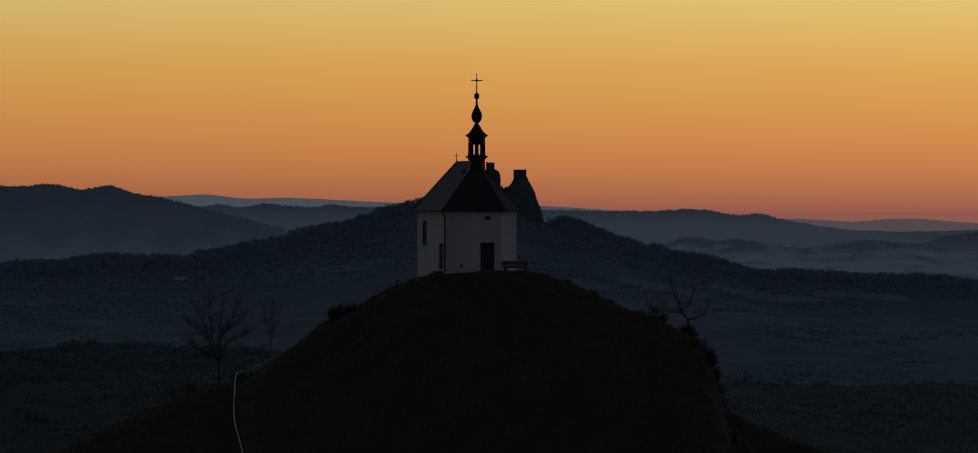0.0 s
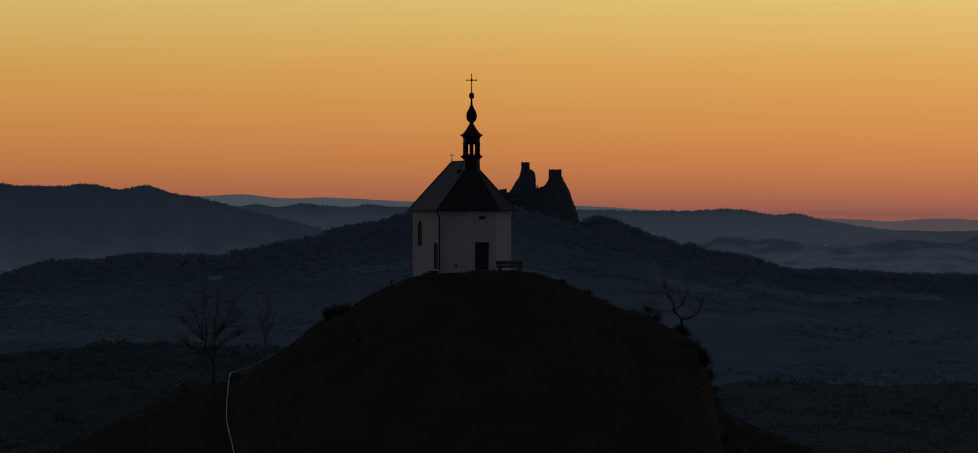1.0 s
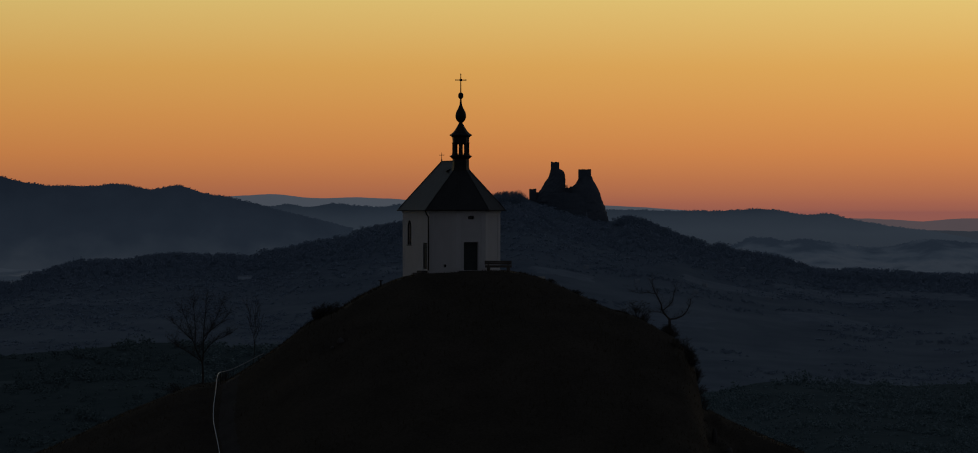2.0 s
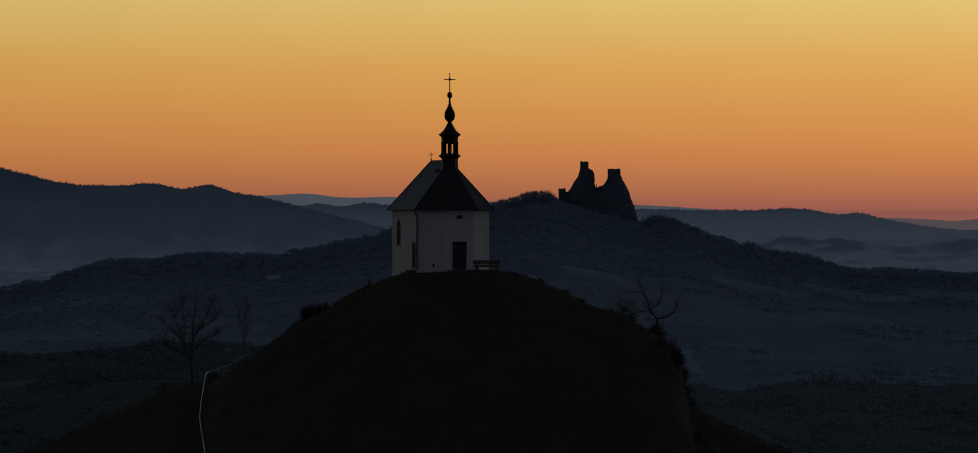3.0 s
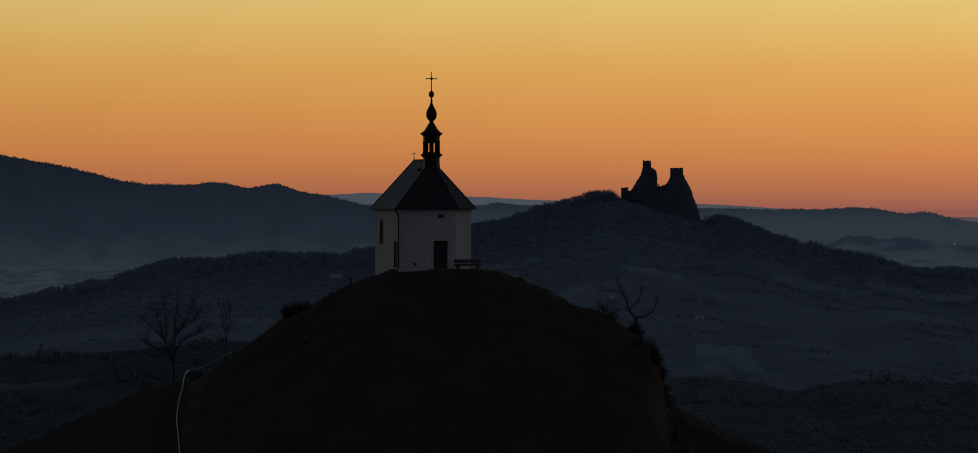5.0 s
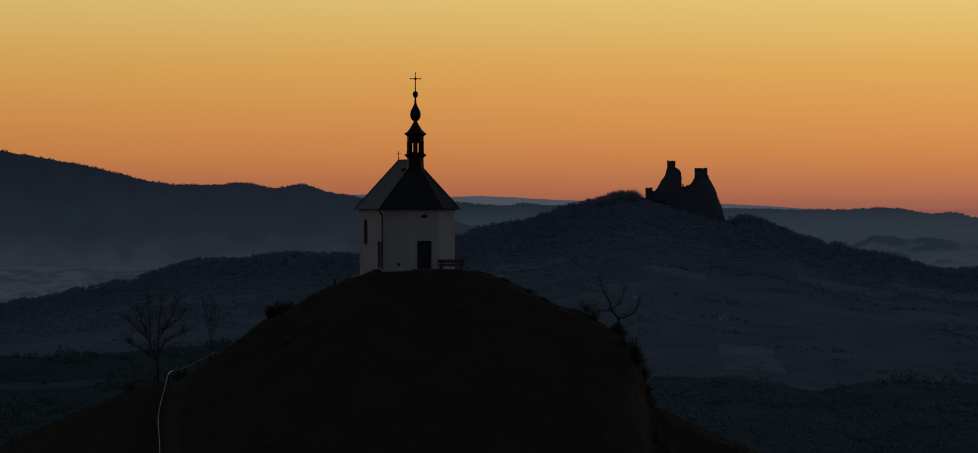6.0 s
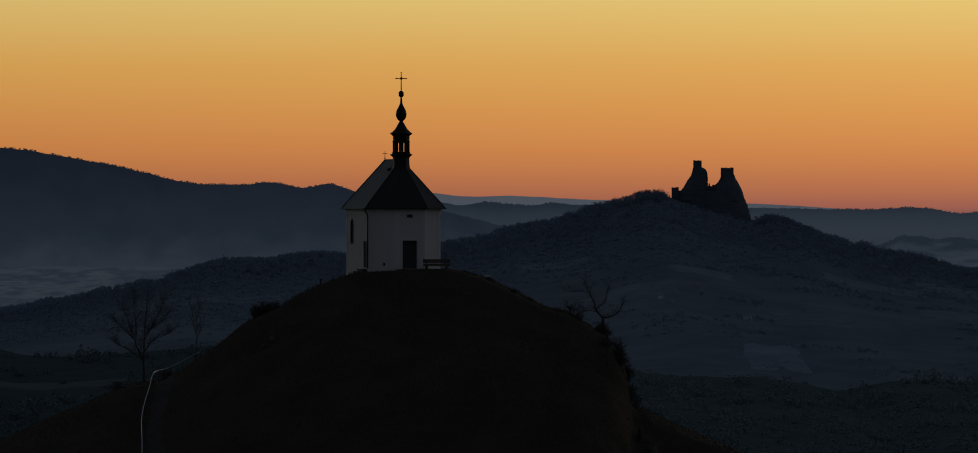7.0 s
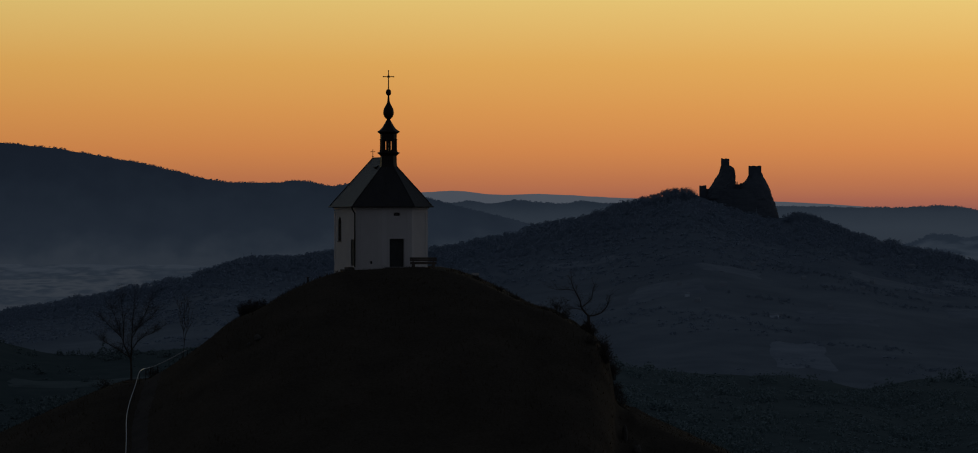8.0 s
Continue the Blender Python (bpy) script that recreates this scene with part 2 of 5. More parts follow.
def box(bm, x0, y0, z0, x1, y1, z1, bevel=0.0):
    r = bmesh.ops.create_cube(bm, size=1)
    bmesh.ops.transform(bm, verts=r["verts"], matrix=Matrix.Translation(((x0 + x1) / 2, (y0 + y1) / 2, (z0 + z1) / 2)) @ Matrix.Diagonal((x1 - x0, y1 - y0, z1 - z0, 1)))
    if bevel:
        es = list({e for v in r["verts"] for e in v.link_edges})
        bmesh.ops.bevel(bm, geom=es, offset=bevel, segments=2, affect="EDGES", profile=0.5)
    return bm


def lathe(bm, rows, n=12, turn=0.0, cx=0.0, cy=0.0):
    """A turned body from rows of (radius, z), closed at both ends."""
    rings = [[bm.verts.new((cx + r * math.cos(turn + 2 * math.pi * i / n), cy + r * math.sin(turn + 2 * math.pi * i / n), z)) for i in range(n)] for r, z in rows]
    for a, b in zip(rings, rings[1:]):
        for i in range(n):
            bm.faces.new((a[i], a[(i + 1) % n], b[(i + 1) % n], b[i]))
    bm.faces.new(rings[0][::-1])
    bm.faces.new(rings[-1])
    return bm


def tube(bm, pts, radii, n=6):
    """A tapered tube along points."""
    rings = []
    for i, p in enumerate(pts):
        a = Vector(pts[max(i - 1, 0)])
        b = Vector(pts[min(i + 1, len(pts) - 1)])
        d = (b - a).normalized()
        q = d.to_track_quat("Z", "Y").to_matrix()
        r = radii[i] if isinstance(radii, (list, tuple)) else radii
        rings.append([bm.verts.new(Vector(p) + q @ Vector((r * math.cos(2 * math.pi * k / n), r * math.sin(2 * math.pi * k / n), 0))) for k in range(n)])
    for a, b in zip(rings, rings[1:]):
        for k in range(n):
            bm.faces.new((a[k], a[(k + 1) % n], b[(k + 1) % n], b[k]))
    bm.faces.new(rings[0][::-1])
    bm.faces.new(rings[-1])
    return bm


def prism(bm, ring, z0, z1, top=None):
    """An upright body on a plan ring (counter-clockwise), or between two rings."""
    lo = [bm.verts.new((x, y, z0)) for x, y in ring]
    hi = [bm.verts.new((x, y, z1)) for x, y in (top or ring)]
    k = len(lo)
    for i in range(k):
        bm.faces.new((lo[i], lo[(i + 1) % k], hi[(i + 1) % k], hi[i]))
    bm.faces.new(lo[::-1])
    bm.faces.new(hi)
    return bm


def lattice(ix, iy, seed):
    h = (ix * 374761393 + iy * 668265263 + seed * 974634777) & 0xFFFFFFFF
    h = ((h ^ (h >> 13)) * 1274126177) & 0xFFFFFFFF
    return ((h ^ (h >> 16)) & 0xFFFF) / 65535.0


def wave(x, y, size, seed=0, octaves=4):
    """Smooth noise about -1 to 1 with features of that size."""
    x, y = np.asarray(x, float) / size, np.asarray(y, float) / size
    total, amp, norm = 0.0, 1.0, 0.0
    for o in range(octaves):
        ix, iy = np.floor(x).astype(np.int64), np.floor(y).astype(np.int64)
        fx, fy = x - ix, y - iy
        fx, fy = fx * fx * (3 - 2 * fx), fy * fy * (3 - 2 * fy)
        a = lattice(ix, iy, seed + o) * (1 - fx) + lattice(ix + 1, iy, seed + o) * fx
        b = lattice(ix, iy + 1, seed + o) * (1 - fx) + lattice(ix + 1, iy + 1, seed + o) * fx
        total = total + amp * ((a * (1 - fy) + b * fy) * 2 - 1)
        norm += amp
        x, y, amp = x * 2.03 + 7.1, y * 2.03 + 3.7, amp * 0.5
    return total / norm


def smooth_line(x, stops):
    """Rounded interpolation through stops of (x, value)."""
    xs, vs = np.array([s[0] for s in stops], float), np.array([s[1] for s in stops], float)
    x = np.clip(x, xs[0], xs[-1])
    i = np.clip(np.searchsorted(xs, x) - 1, 0, len(xs) - 2)
    g = np.gradient(vs, xs)
    h = xs[i + 1] - xs[i]
    s = (x - xs[i]) / h
    return (vs[i] * (1 + 2 * s) * (1 - s) ** 2 + g[i] * h * s * (1 - s) ** 2 + vs[i + 1] * s * s * (3 - 2 * s) + g[i + 1] * h * s * s * (s - 1))

# ---- the ground: one sheet from behind the camera to the far hills ----
BASE = -92.0
CREST_FAR = [(-700, 14), (-126, 19.2), (-97, 20.8), (-53, 17.2), (-26, 18.2), (60, 14), (228, 9.7), (400, -1), (457, -1.9), (485, -2.9), (510, -4.3), (538, -1.9), (563, -1.5), (584, -2.6), (621, -5.3), (900, -6)]
CREST_BLUE = [(-760, 80), (-505, 64.8), (-448, 58.5), (-392, 49.2), (-346, 39.5), (-307, 30.2), (-262, 27.5), (-228, 29.6), (-198, 25), (-177, 28.6), (-152, 21.3), (-132, 18), (-111, 13), (-91, 7.6), (-71, 2.8), (-37, -5.6), (-3, -16), (60, -34), (900, -60)]
CREST_BACK = [(-760, 0), (-200, 4), (-107, 8.5), (-91, 10.2), (-79, 12.2), (-65, 9.6), (-37, 12.3), (-17, 10.6), (8, 9.6), (21, 12), (39, 10), (77, 9), (150, 7), (213, 6.6), (286, 6.0), (331, 6.8), (342, 8.0), (359, 7.0), (394, 2.6), (411, 3.3), (425, 0), (460, -6.8), (512, -13.6), (546, -20.5), (620, -28), (900, -40)]
CREST_STEP = [(-760, -70), (380, -40), (430, -16), (444, -9.7), (461, -7.7), (494, -8.7), (521, -9.4), (545, -10.2), (575, -9.8), (620, -9), (900, -12)]
CREST_KNOB = [(-760, -75), (480, -50), (520, -24), (530, -20.8), (538, -17), (553, -14.8), (570, -13.2), (610, -12), (900, -14)]
CREST_VALE = [(-800, -42), (-300, -43), (-100, -46), (150, -40), (250, -30), (300, -22.5), (313, -17.6), (329, -17.4), (342, -20), (355, -18.2), (374, -20), (393, -23.2), (425, -24.8), (444, -21.6), (457, -18.8), (470, -18.6), (489, -20.6), (508, -22.4), (533, -26), (560, -29.5), (800, -34)]
# the mid ridge with the castle: its ground, and the line of its treetops
CREST_MID = [(-700, -77.3), (-420, -71.3), (-330, -61.3), (-285, -52.3), (-255, -46.3), (-233, -42.8), (-213, -37.8), (-192, -30.3), (-178, -26.3), (-150, -25.8), (-128, -23.3), (-100, -22.8), (-76, -22.8), (-45, -16.3), (-16, -11.3), (0, -6.8), (25, -2.8), (45, 4.2), (62, 9.2), (78, 12.7), (95, 9.4),
             (112, 4.4), (135, -1.6), (150, -1.8), (163, -4.3), (184, -12.8), (200, -17.3), (213, -20.8), (231, -22.8), (259, -30.3), (286, -31.8), (320, -33.3), (355, -34.9), (397, -38.3), (500, -42.3), (700, -47.3)]
TREETOPS = [(-420, -66), (-330, -56.8), (-320, -53.3), (-295, -49.9), (-284, -46.4), (-281, -47.6), (-264, -45), (-252, -40.6), (-234, -38.3), (-225, -34.6), (-214, -36.2), (-212, -32), (-181, -22.9), (-151, -22.8), (-138, -19.8), (-118, -18.4), (-111, -19.7), (-94, -18.8), (-75, -20.8), (-73.5, -17), (-56, -15.4), (-29, -9.2),
            (-18, -8.4), (-14, -4.7), (22, 1.4), (28, 5.6), (64, 14.2), (67, 16.6), (82, 18), (88, 13), (112, 10), (138, 0.8), (150, 3.4), (199, -14), (204, -12.3), (210, -13.5), (213, -17.8), (226, -18), (268, -29.2), (290, -28), (330, -31.4), (373, -31.2), (397, -35.4), (520, -40)]
CREST_RIGHT = [(-600, -84), (-60, -76), (0, -60), (30, -60), (60, -62.5), (95, -63.5), (117, -65), (132, -68), (150, -65), (185, -66), (262, -66), (500, -70)]
CREST_LEFT = [(-500, -38), (-162, -37.5), (-152, -40), (-139, -41), (-105, -39), (-86, -37.5), (-67, -36.5), (-53, -37.5), (-17, -40), (40, -62), (120, -84), (500, -90)]


def ridge(x, y, crest, at, front, back, power=1.25, rough=0.0):
    h = smooth_line(x, crest) - BASE + rough * (wave(x, y * 0.2, 14, 23, 4) + 0.6 * wave(x, y * 0.2, 3.5, 29, 2))
    d = y - at
    f = np.where(d < 0, np.clip(1 + d / front, 0, 1), np.clip(1 - d / back, 0, 1))
    return h * np.where(d < 0, f ** power, f * f * (3 - 2 * f))


def chapel_hill(x, y):
    """The knoll: a flat top, a long slope to the path, a shoulder towards the camera that ends in a rocky drop."""
    spine = smooth_line(x, [(-70, -17), (-12, -3), (-2, 0), (4, -1), (10, -6), (18, -12.7), (70, -57)])
    d = y - spine
    top = smooth_line(x, [(-70, -31), (-45, -19.5), (-30, -12.7), (-24.5, -10.3), (-21.7, -9.15), (-19.8, -8.5), (-17.6, -8.15), (-16.2, -7.4), (-14.6, -6.3), (-12.8, -5.0), (-11.4, -3.9), (-9, -2.75), (-7.7, -1.95), (-5.8, -1.0), (-3.7, -0.24), (-1, 0), (4, 0.0),
                          (6.0, -0.5), (8.0, -1.35), (9.6, -2.1), (10.7, -2.65), (12.5, -3.15), (14.3, -4.2), (15.3, -4.9), (16.1, -6.2), (16.6, -7.6), (16.85, -9.5), (17.2, -9.9), (18.2, -10.3), (19.3, -10.8), (21.6, -11.7), (24.8, -13.1), (32, -17), (70, -40)])
    steep = np.clip((x + 22) / 14, 0, 1)
    near = np.maximum(-d - 6.5 + 4 * (1 - steep), 0)
    far = np.maximum(d - 9, 0)
    z = top - ((0.19 + 0.09 * steep) * near + (0.001 + 0.004 * steep) * near ** 1.75) - (0.34 * far + 0.010 * far ** 1.6)
    rough = np.clip((np.hypot(x, y) - 5) / 10, 0, 1)
    crag = np.clip((x - 13.5) / 2.5, 0, 1) * np.clip((21 - x) / 3, 0, 1)
    return z + rough * (0.16 * wave(x, y, 5, 3) + 0.09 * wave(x, y, 1.1, 5, 3)) + crag * 0.55 * wave(x * 1.3, y, 2.2, 51, 3)


def ground(x, y):
    x, y = np.broadcast_arrays(np.asarray(x, float), np.asarray(y, float))
    hills = np.maximum.reduce(ridges(x, y))
    amp = np.clip((y - 300) / 1500, 0, 1)
    canopy = np.clip(0.5 + 2.2 * wave(x, y * 0.7, 75, 31, 3), 0, 1) * (y > 600) * (y < 3200)
    hills = hills + canopy * (1.0 + np.where(y < 1800, 1.0, 0.0) * wave(x, y * 0.5, 7, 37, 3))
    z = BASE + hills + amp * (2.2 * wave(x, y, 160, 11) + np.where(y < 1800, 0.8, 0.35) * wave(x, y, 30, 17, 3)) * np.clip((4300 - y) / 600, 0.35, 1)
    return np.maximum(z, np.where(np.abs(y) + np.abs(x) < 400, chapel_hill(x, y), -400))


def ridges(x, y):
    return [
        ridge(x, y, CREST_FAR, 4555, 50, 300, 0.8, 0.35), ridge(x, y, CREST_BACK, 4450, 420, 60, 0.9, 0.5), ridge(x, y, CREST_BLUE, 4355, 330, 90, 0.9, 0.7),
        ridge(x, y, CREST_STEP, 4490, 60, 30, 0.9, 0.5), ridge(x, y, CREST_KNOB, 4150, 300, 60, 0.9, 0.5), ridge(x, y, CREST_VALE, 4070, 560, 120, 1.0, 0.8),
        ridge(x, y, CREST_MID, 2800, 1050, 420, 1.35), ridge(x, y, CREST_RIGHT, 1750, 1100, 330, 1.0), ridge(x, y, CREST_LEFT, 1250, 900, 330, 1.0)]


def columns():
    inner = np.linspace(-1, 1, 421)
    outer = np.array([1.15, 1.4, 1.8, 2.6, 4.2, 7.5, 14.0, 28.0])
    return np.concatenate([-outer[::-1], inner, outer])


def stretches():
    ys = [-1500, -900, -520, -300, -190, -130, -100, -85, -75]
    ys += list(np.arange(-68, 45, 0.55))
    y = 45.0
    while y < 4600:
        y += min(0.9 + (y - 45) * 0.03, 9 if y > 1300 else 12)
        ys.append(y)
    return np.array(ys + [5200, 7000])


def make_ground():
    us, ys = columns(), stretches()
    half = 46 + 0.155 * np.maximum(ys, 0)
    X = us[None, :] * half[:, None]
    Y = np.repeat(ys[:, None], len(us), 1)
    Z = ground(X, Y)
    n, k = Z.shape
    me = bpy.data.meshes.new("ground")
    me.vertices.add(n * k)
    me.vertices.foreach_set("co", np.stack([X, Y, Z], -1).ravel())
    idx = np.arange(n * k).reshape(n, k)
    quads = np.stack([idx[:-1, :-1], idx[:-1, 1:], idx[1:, 1:], idx[1:, :-1]], -1).reshape(-1, 4)
    me.loops.add(quads.size)
    me.loops.foreach_set("vertex_index", quads.ravel())
    me.polygons.add(len(quads))
    me.polygons.foreach_set("loop_start", np.arange(len(quads)) * 4)
    me.polygons.foreach_set("loop_total", np.full(len(quads), 4))
    yc = np.repeat((ys[:-1] + ys[1:])[:, None] / 2, k - 1, 1).ravel()
    xc = ((X[:-1, :-1] + X[1:, 1:]) / 2).ravel()
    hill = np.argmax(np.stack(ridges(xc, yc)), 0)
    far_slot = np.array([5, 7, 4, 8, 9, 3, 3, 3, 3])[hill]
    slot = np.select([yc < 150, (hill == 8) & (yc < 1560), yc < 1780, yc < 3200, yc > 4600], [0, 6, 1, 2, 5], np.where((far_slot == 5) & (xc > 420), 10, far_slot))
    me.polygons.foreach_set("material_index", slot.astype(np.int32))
    for key in ("grass", "meadow", "hazed_slope", "vale", "dist", "pale", "meadow_dark", "dist_back", "dist_step", "dist_knob", "pale_south"):
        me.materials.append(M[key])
    me.update(calc_edges=True)
    me.validate()
    me.shade_smooth()
    return tagged(new("ground", me), "rolling winter land, a grassy knoll before haze-tinted wooded hills", "ground", "", "structure")


make_ground()


def gz(x, y):
    return float(ground(x, y))


# ---- woods: uneven crowns on the slopes ----
def soft_shapes(rng, bits, size, spruces=0):
    """Crowns of height 1 made of many small sprays: lobed leafless heads and, first in the list, narrow spruces."""
    shapes = []
    for k in range(8):
        lobes = [(rng.uniform(-0.26, 0.26), rng.uniform(-0.26, 0.26), rng.uniform(0.36, 0.74), rng.uniform(0.17, 0.27)) for _ in range(6)]
        vs = []
        for b in range(bits):
            d = Vector((rng.gauss(0, 1), rng.gauss(0, 1), rng.gauss(0, 1))).normalized()
            if k < spruces:
                z = 1 - math.sqrt(rng.random()) * 0.95
                r = 0.30 * (1 - z) * rng.uniform(0.5, 1.1)
                a = rng.uniform(0, 6.28)
                c, e = Vector((r * math.cos(a), r * math.sin(a), z)), size * (0.5 + 0.6 * (1 - z))
            elif b < bits * 0.2:
                a, r = rng.uniform(0, 6.28), rng.uniform(0, 0.3)
                c, e = Vector((r * math.cos(a), r * math.sin(a), rng.uniform(0.0, 0.35))), size * 1.3
            else:
                lx, ly, lz, lr = lobes[b % 6]
                c, e = Vector((lx, ly, lz)) + d * lr * rng.uniform(0.55, 1.1), size * rng.uniform(0.6, 1.2)
            u = Vector((rng.gauss(0, 1), rng.gauss(0, 1), rng.gauss(0, 1))).normalized()
            w = u.orthogonal().normalized()
            w.rotate(Matrix.Rotation(rng.uniform(0, 6.28), 3, u))
            vs += [c + u * e, c - u * e * 0.6 + w * e * 0.7, c - u * e * 0.6 - w * e * 0.7]
        shapes.append((np.array([v[:] for v in vs]), np.arange(len(vs)).reshape(-1, 3)))
    return shapes


def bare_shapes(rng, counts=(6, 5, 4), shrink=0.75, bole=0.5, swing=1.05):
    """Leafless trees of height 1: trunk, limbs and a rounded crown of fine twigs, as thin crossed ribbons."""
    shapes = []
    for k in range(6):
        vs, fs = [], []

        def stick(a, b, wa, wb):
            d = b - a
            turn = rng.uniform(0, 6.28)
            w = np.cross(d, np.array([math.cos(turn), math.sin(turn), 0.2]))
            w = w / (np.linalg.norm(w) + 1e-9)
            i = len(vs)
            vs.extend([a - w * wa, a + w * wa, b + w * wb, b - w * wb])
            fs.extend([(i, i + 1, i + 2), (i, i + 2, i + 3)])

        def branch(a, d, length, w, level):
            b = a + d * length
            stick(a, b, w, w * 0.6)
            if level == 3:
                return
            for j in range(counts[level]):
                f = 0.45 + 0.55 * (j + 1) / counts[level]
                e = d + np.array([rng.uniform(-1, 1), rng.uniform(-1, 1), rng.uniform(-0.55, 0.6)]) * swing
                branch(a + d * length * f, e / np.linalg.norm(e), length * rng.uniform(0.67, 1.0) * shrink, w * 0.5, level + 1)

        branch(np.array([0.0, 0.0, -0.1]), np.array([0.0, 0.0, 1.0]), bole, 0.03, 0)
        shapes.append((np.array(vs), np.array(fs)))
    return shapes


def scatter(name, spots, shapes, mat, label, soft=False):
    """One mesh of many trees; spots are rows of x, y, z, height, width."""
    rng = random.Random(5)
    vs, fs, off = [], [], 0
    for x, y, z, h, w in spots:
        sv, sf = shapes[rng.randrange(len(shapes))]
        a = rng.uniform(0, 6.28)
        c, s = math.cos(a), math.sin(a)
        v = np.stack([(sv[:, 0] * c - sv[:, 1] * s) * w + x, (sv[:, 0] * s + sv[:, 1] * c) * w + y, sv[:, 2] * h + z], -1)
        vs.append(v)
        fs.append(sf + off)
        off += len(v)
    v, f = np.concatenate(vs), np.concatenate(fs)
    me = bpy.data.meshes.new(name)
    me.vertices.add(len(v))
    me.vertices.foreach_set("co", v.ravel())
    me.loops.add(f.size)
    me.loops.foreach_set("vertex_index", f.ravel())
    me.polygons.add(len(f))
    me.polygons.foreach_set("loop_start", np.arange(len(f)) * 3)
    me.polygons.foreach_set("loop_total", np.full(len(f), 3))
    me.materials.append(mat)
    me.update(calc_edges=True)
    if soft:
        me.shade_smooth()
    return tagged(new(name, me), label, "trees", "", "stuff")


def wood_spots(rng, count, x0, x1, y0, y1, size, keep, sink=0.3):
    """Rows for scatter, kept where keep(x, y) is above a random threshold."""
    x, y = rng.uniform(x0, x1, count), rng.uniform(y0, y1, count)
    k = rng.uniform(0, 1, count) < keep(x, y)
    x, y = x[k], y[k]
    h = size * rng.uniform(0.6, 1.25, len(x))
    return np.stack([x, y, ground(x, y) - sink * h, h, h * rng.uniform(0.8, 1.25, len(x))], -1)


rng_w = np.random.default_rng(4)
shapes_slope = soft_shapes(random.Random(2), 46, 0.125)
shapes_crest = soft_shapes(random.Random(3), 120, 0.078, 1)
shapes_valley = soft_shapes(random.Random(6), 110, 0.08, 2)
shapes_far = soft_shapes(random.Random(12), 40, 0.15)
shapes_spruce = soft_shapes(random.Random(14), 70, 0.10, 8)
shapes_round = bare_shapes(random.Random(21), (7, 6, 6), 0.62, 0.52, 1.3)


def canopy_line(x):
    return np.interp(x, [p[0] for p in TREETOPS], [p[1] for p in TREETOPS])


def castle_wood(x, y):
    """Where the castle hill and its ridge are wooded: along the top, lower down on the north, in belts between the fields."""
    edge = np.interp(x, [-420, -120, -30, 40, 170, 230, 300, 520], [2360, 2380, 2470, 2500, 2520, 2600, 2640, 2650])
    top = np.clip((y - edge + 130 * wave(x, y * 0.6, 60, 31, 3)) / 50, 0, 1)
    belts = np.clip((wave(x * 0.6, y * 0.55, 30, 33, 4) - 0.2) * 14, 0, 1.0)
    return np.maximum(top, belts)


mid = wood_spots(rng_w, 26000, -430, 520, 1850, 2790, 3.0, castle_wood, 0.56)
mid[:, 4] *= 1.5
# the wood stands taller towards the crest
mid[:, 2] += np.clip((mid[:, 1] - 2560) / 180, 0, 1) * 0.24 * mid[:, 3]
scatter("hazed_woods", mid, shapes_slope, M["wood_far"], "winter woods covering the castle hill and ridges")
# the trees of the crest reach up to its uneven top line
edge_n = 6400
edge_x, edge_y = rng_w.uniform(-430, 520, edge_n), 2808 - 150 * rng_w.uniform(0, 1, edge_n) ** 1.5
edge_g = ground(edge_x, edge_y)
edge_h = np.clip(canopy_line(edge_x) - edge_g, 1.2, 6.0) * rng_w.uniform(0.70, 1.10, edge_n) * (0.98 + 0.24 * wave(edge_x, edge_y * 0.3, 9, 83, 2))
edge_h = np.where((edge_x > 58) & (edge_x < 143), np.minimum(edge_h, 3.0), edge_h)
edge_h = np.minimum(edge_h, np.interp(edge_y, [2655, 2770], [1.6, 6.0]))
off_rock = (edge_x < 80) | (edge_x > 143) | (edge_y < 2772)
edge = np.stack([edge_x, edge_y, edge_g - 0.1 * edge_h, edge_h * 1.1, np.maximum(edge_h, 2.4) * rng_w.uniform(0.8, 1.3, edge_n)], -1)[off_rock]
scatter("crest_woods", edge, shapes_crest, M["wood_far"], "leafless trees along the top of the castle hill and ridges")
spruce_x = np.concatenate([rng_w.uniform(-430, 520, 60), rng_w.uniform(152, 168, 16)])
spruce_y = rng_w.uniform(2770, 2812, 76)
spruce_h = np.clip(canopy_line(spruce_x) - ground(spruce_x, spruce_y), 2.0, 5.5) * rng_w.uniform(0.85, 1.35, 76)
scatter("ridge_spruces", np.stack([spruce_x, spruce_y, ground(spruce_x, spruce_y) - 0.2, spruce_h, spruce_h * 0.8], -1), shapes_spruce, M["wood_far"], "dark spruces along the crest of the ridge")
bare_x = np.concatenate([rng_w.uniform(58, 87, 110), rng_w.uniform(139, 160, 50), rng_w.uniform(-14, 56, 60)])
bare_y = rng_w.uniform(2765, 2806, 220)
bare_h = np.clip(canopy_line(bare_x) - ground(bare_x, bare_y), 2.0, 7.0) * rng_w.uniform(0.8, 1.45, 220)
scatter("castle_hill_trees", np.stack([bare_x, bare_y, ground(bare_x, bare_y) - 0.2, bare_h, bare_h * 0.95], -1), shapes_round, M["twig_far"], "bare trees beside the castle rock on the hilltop")
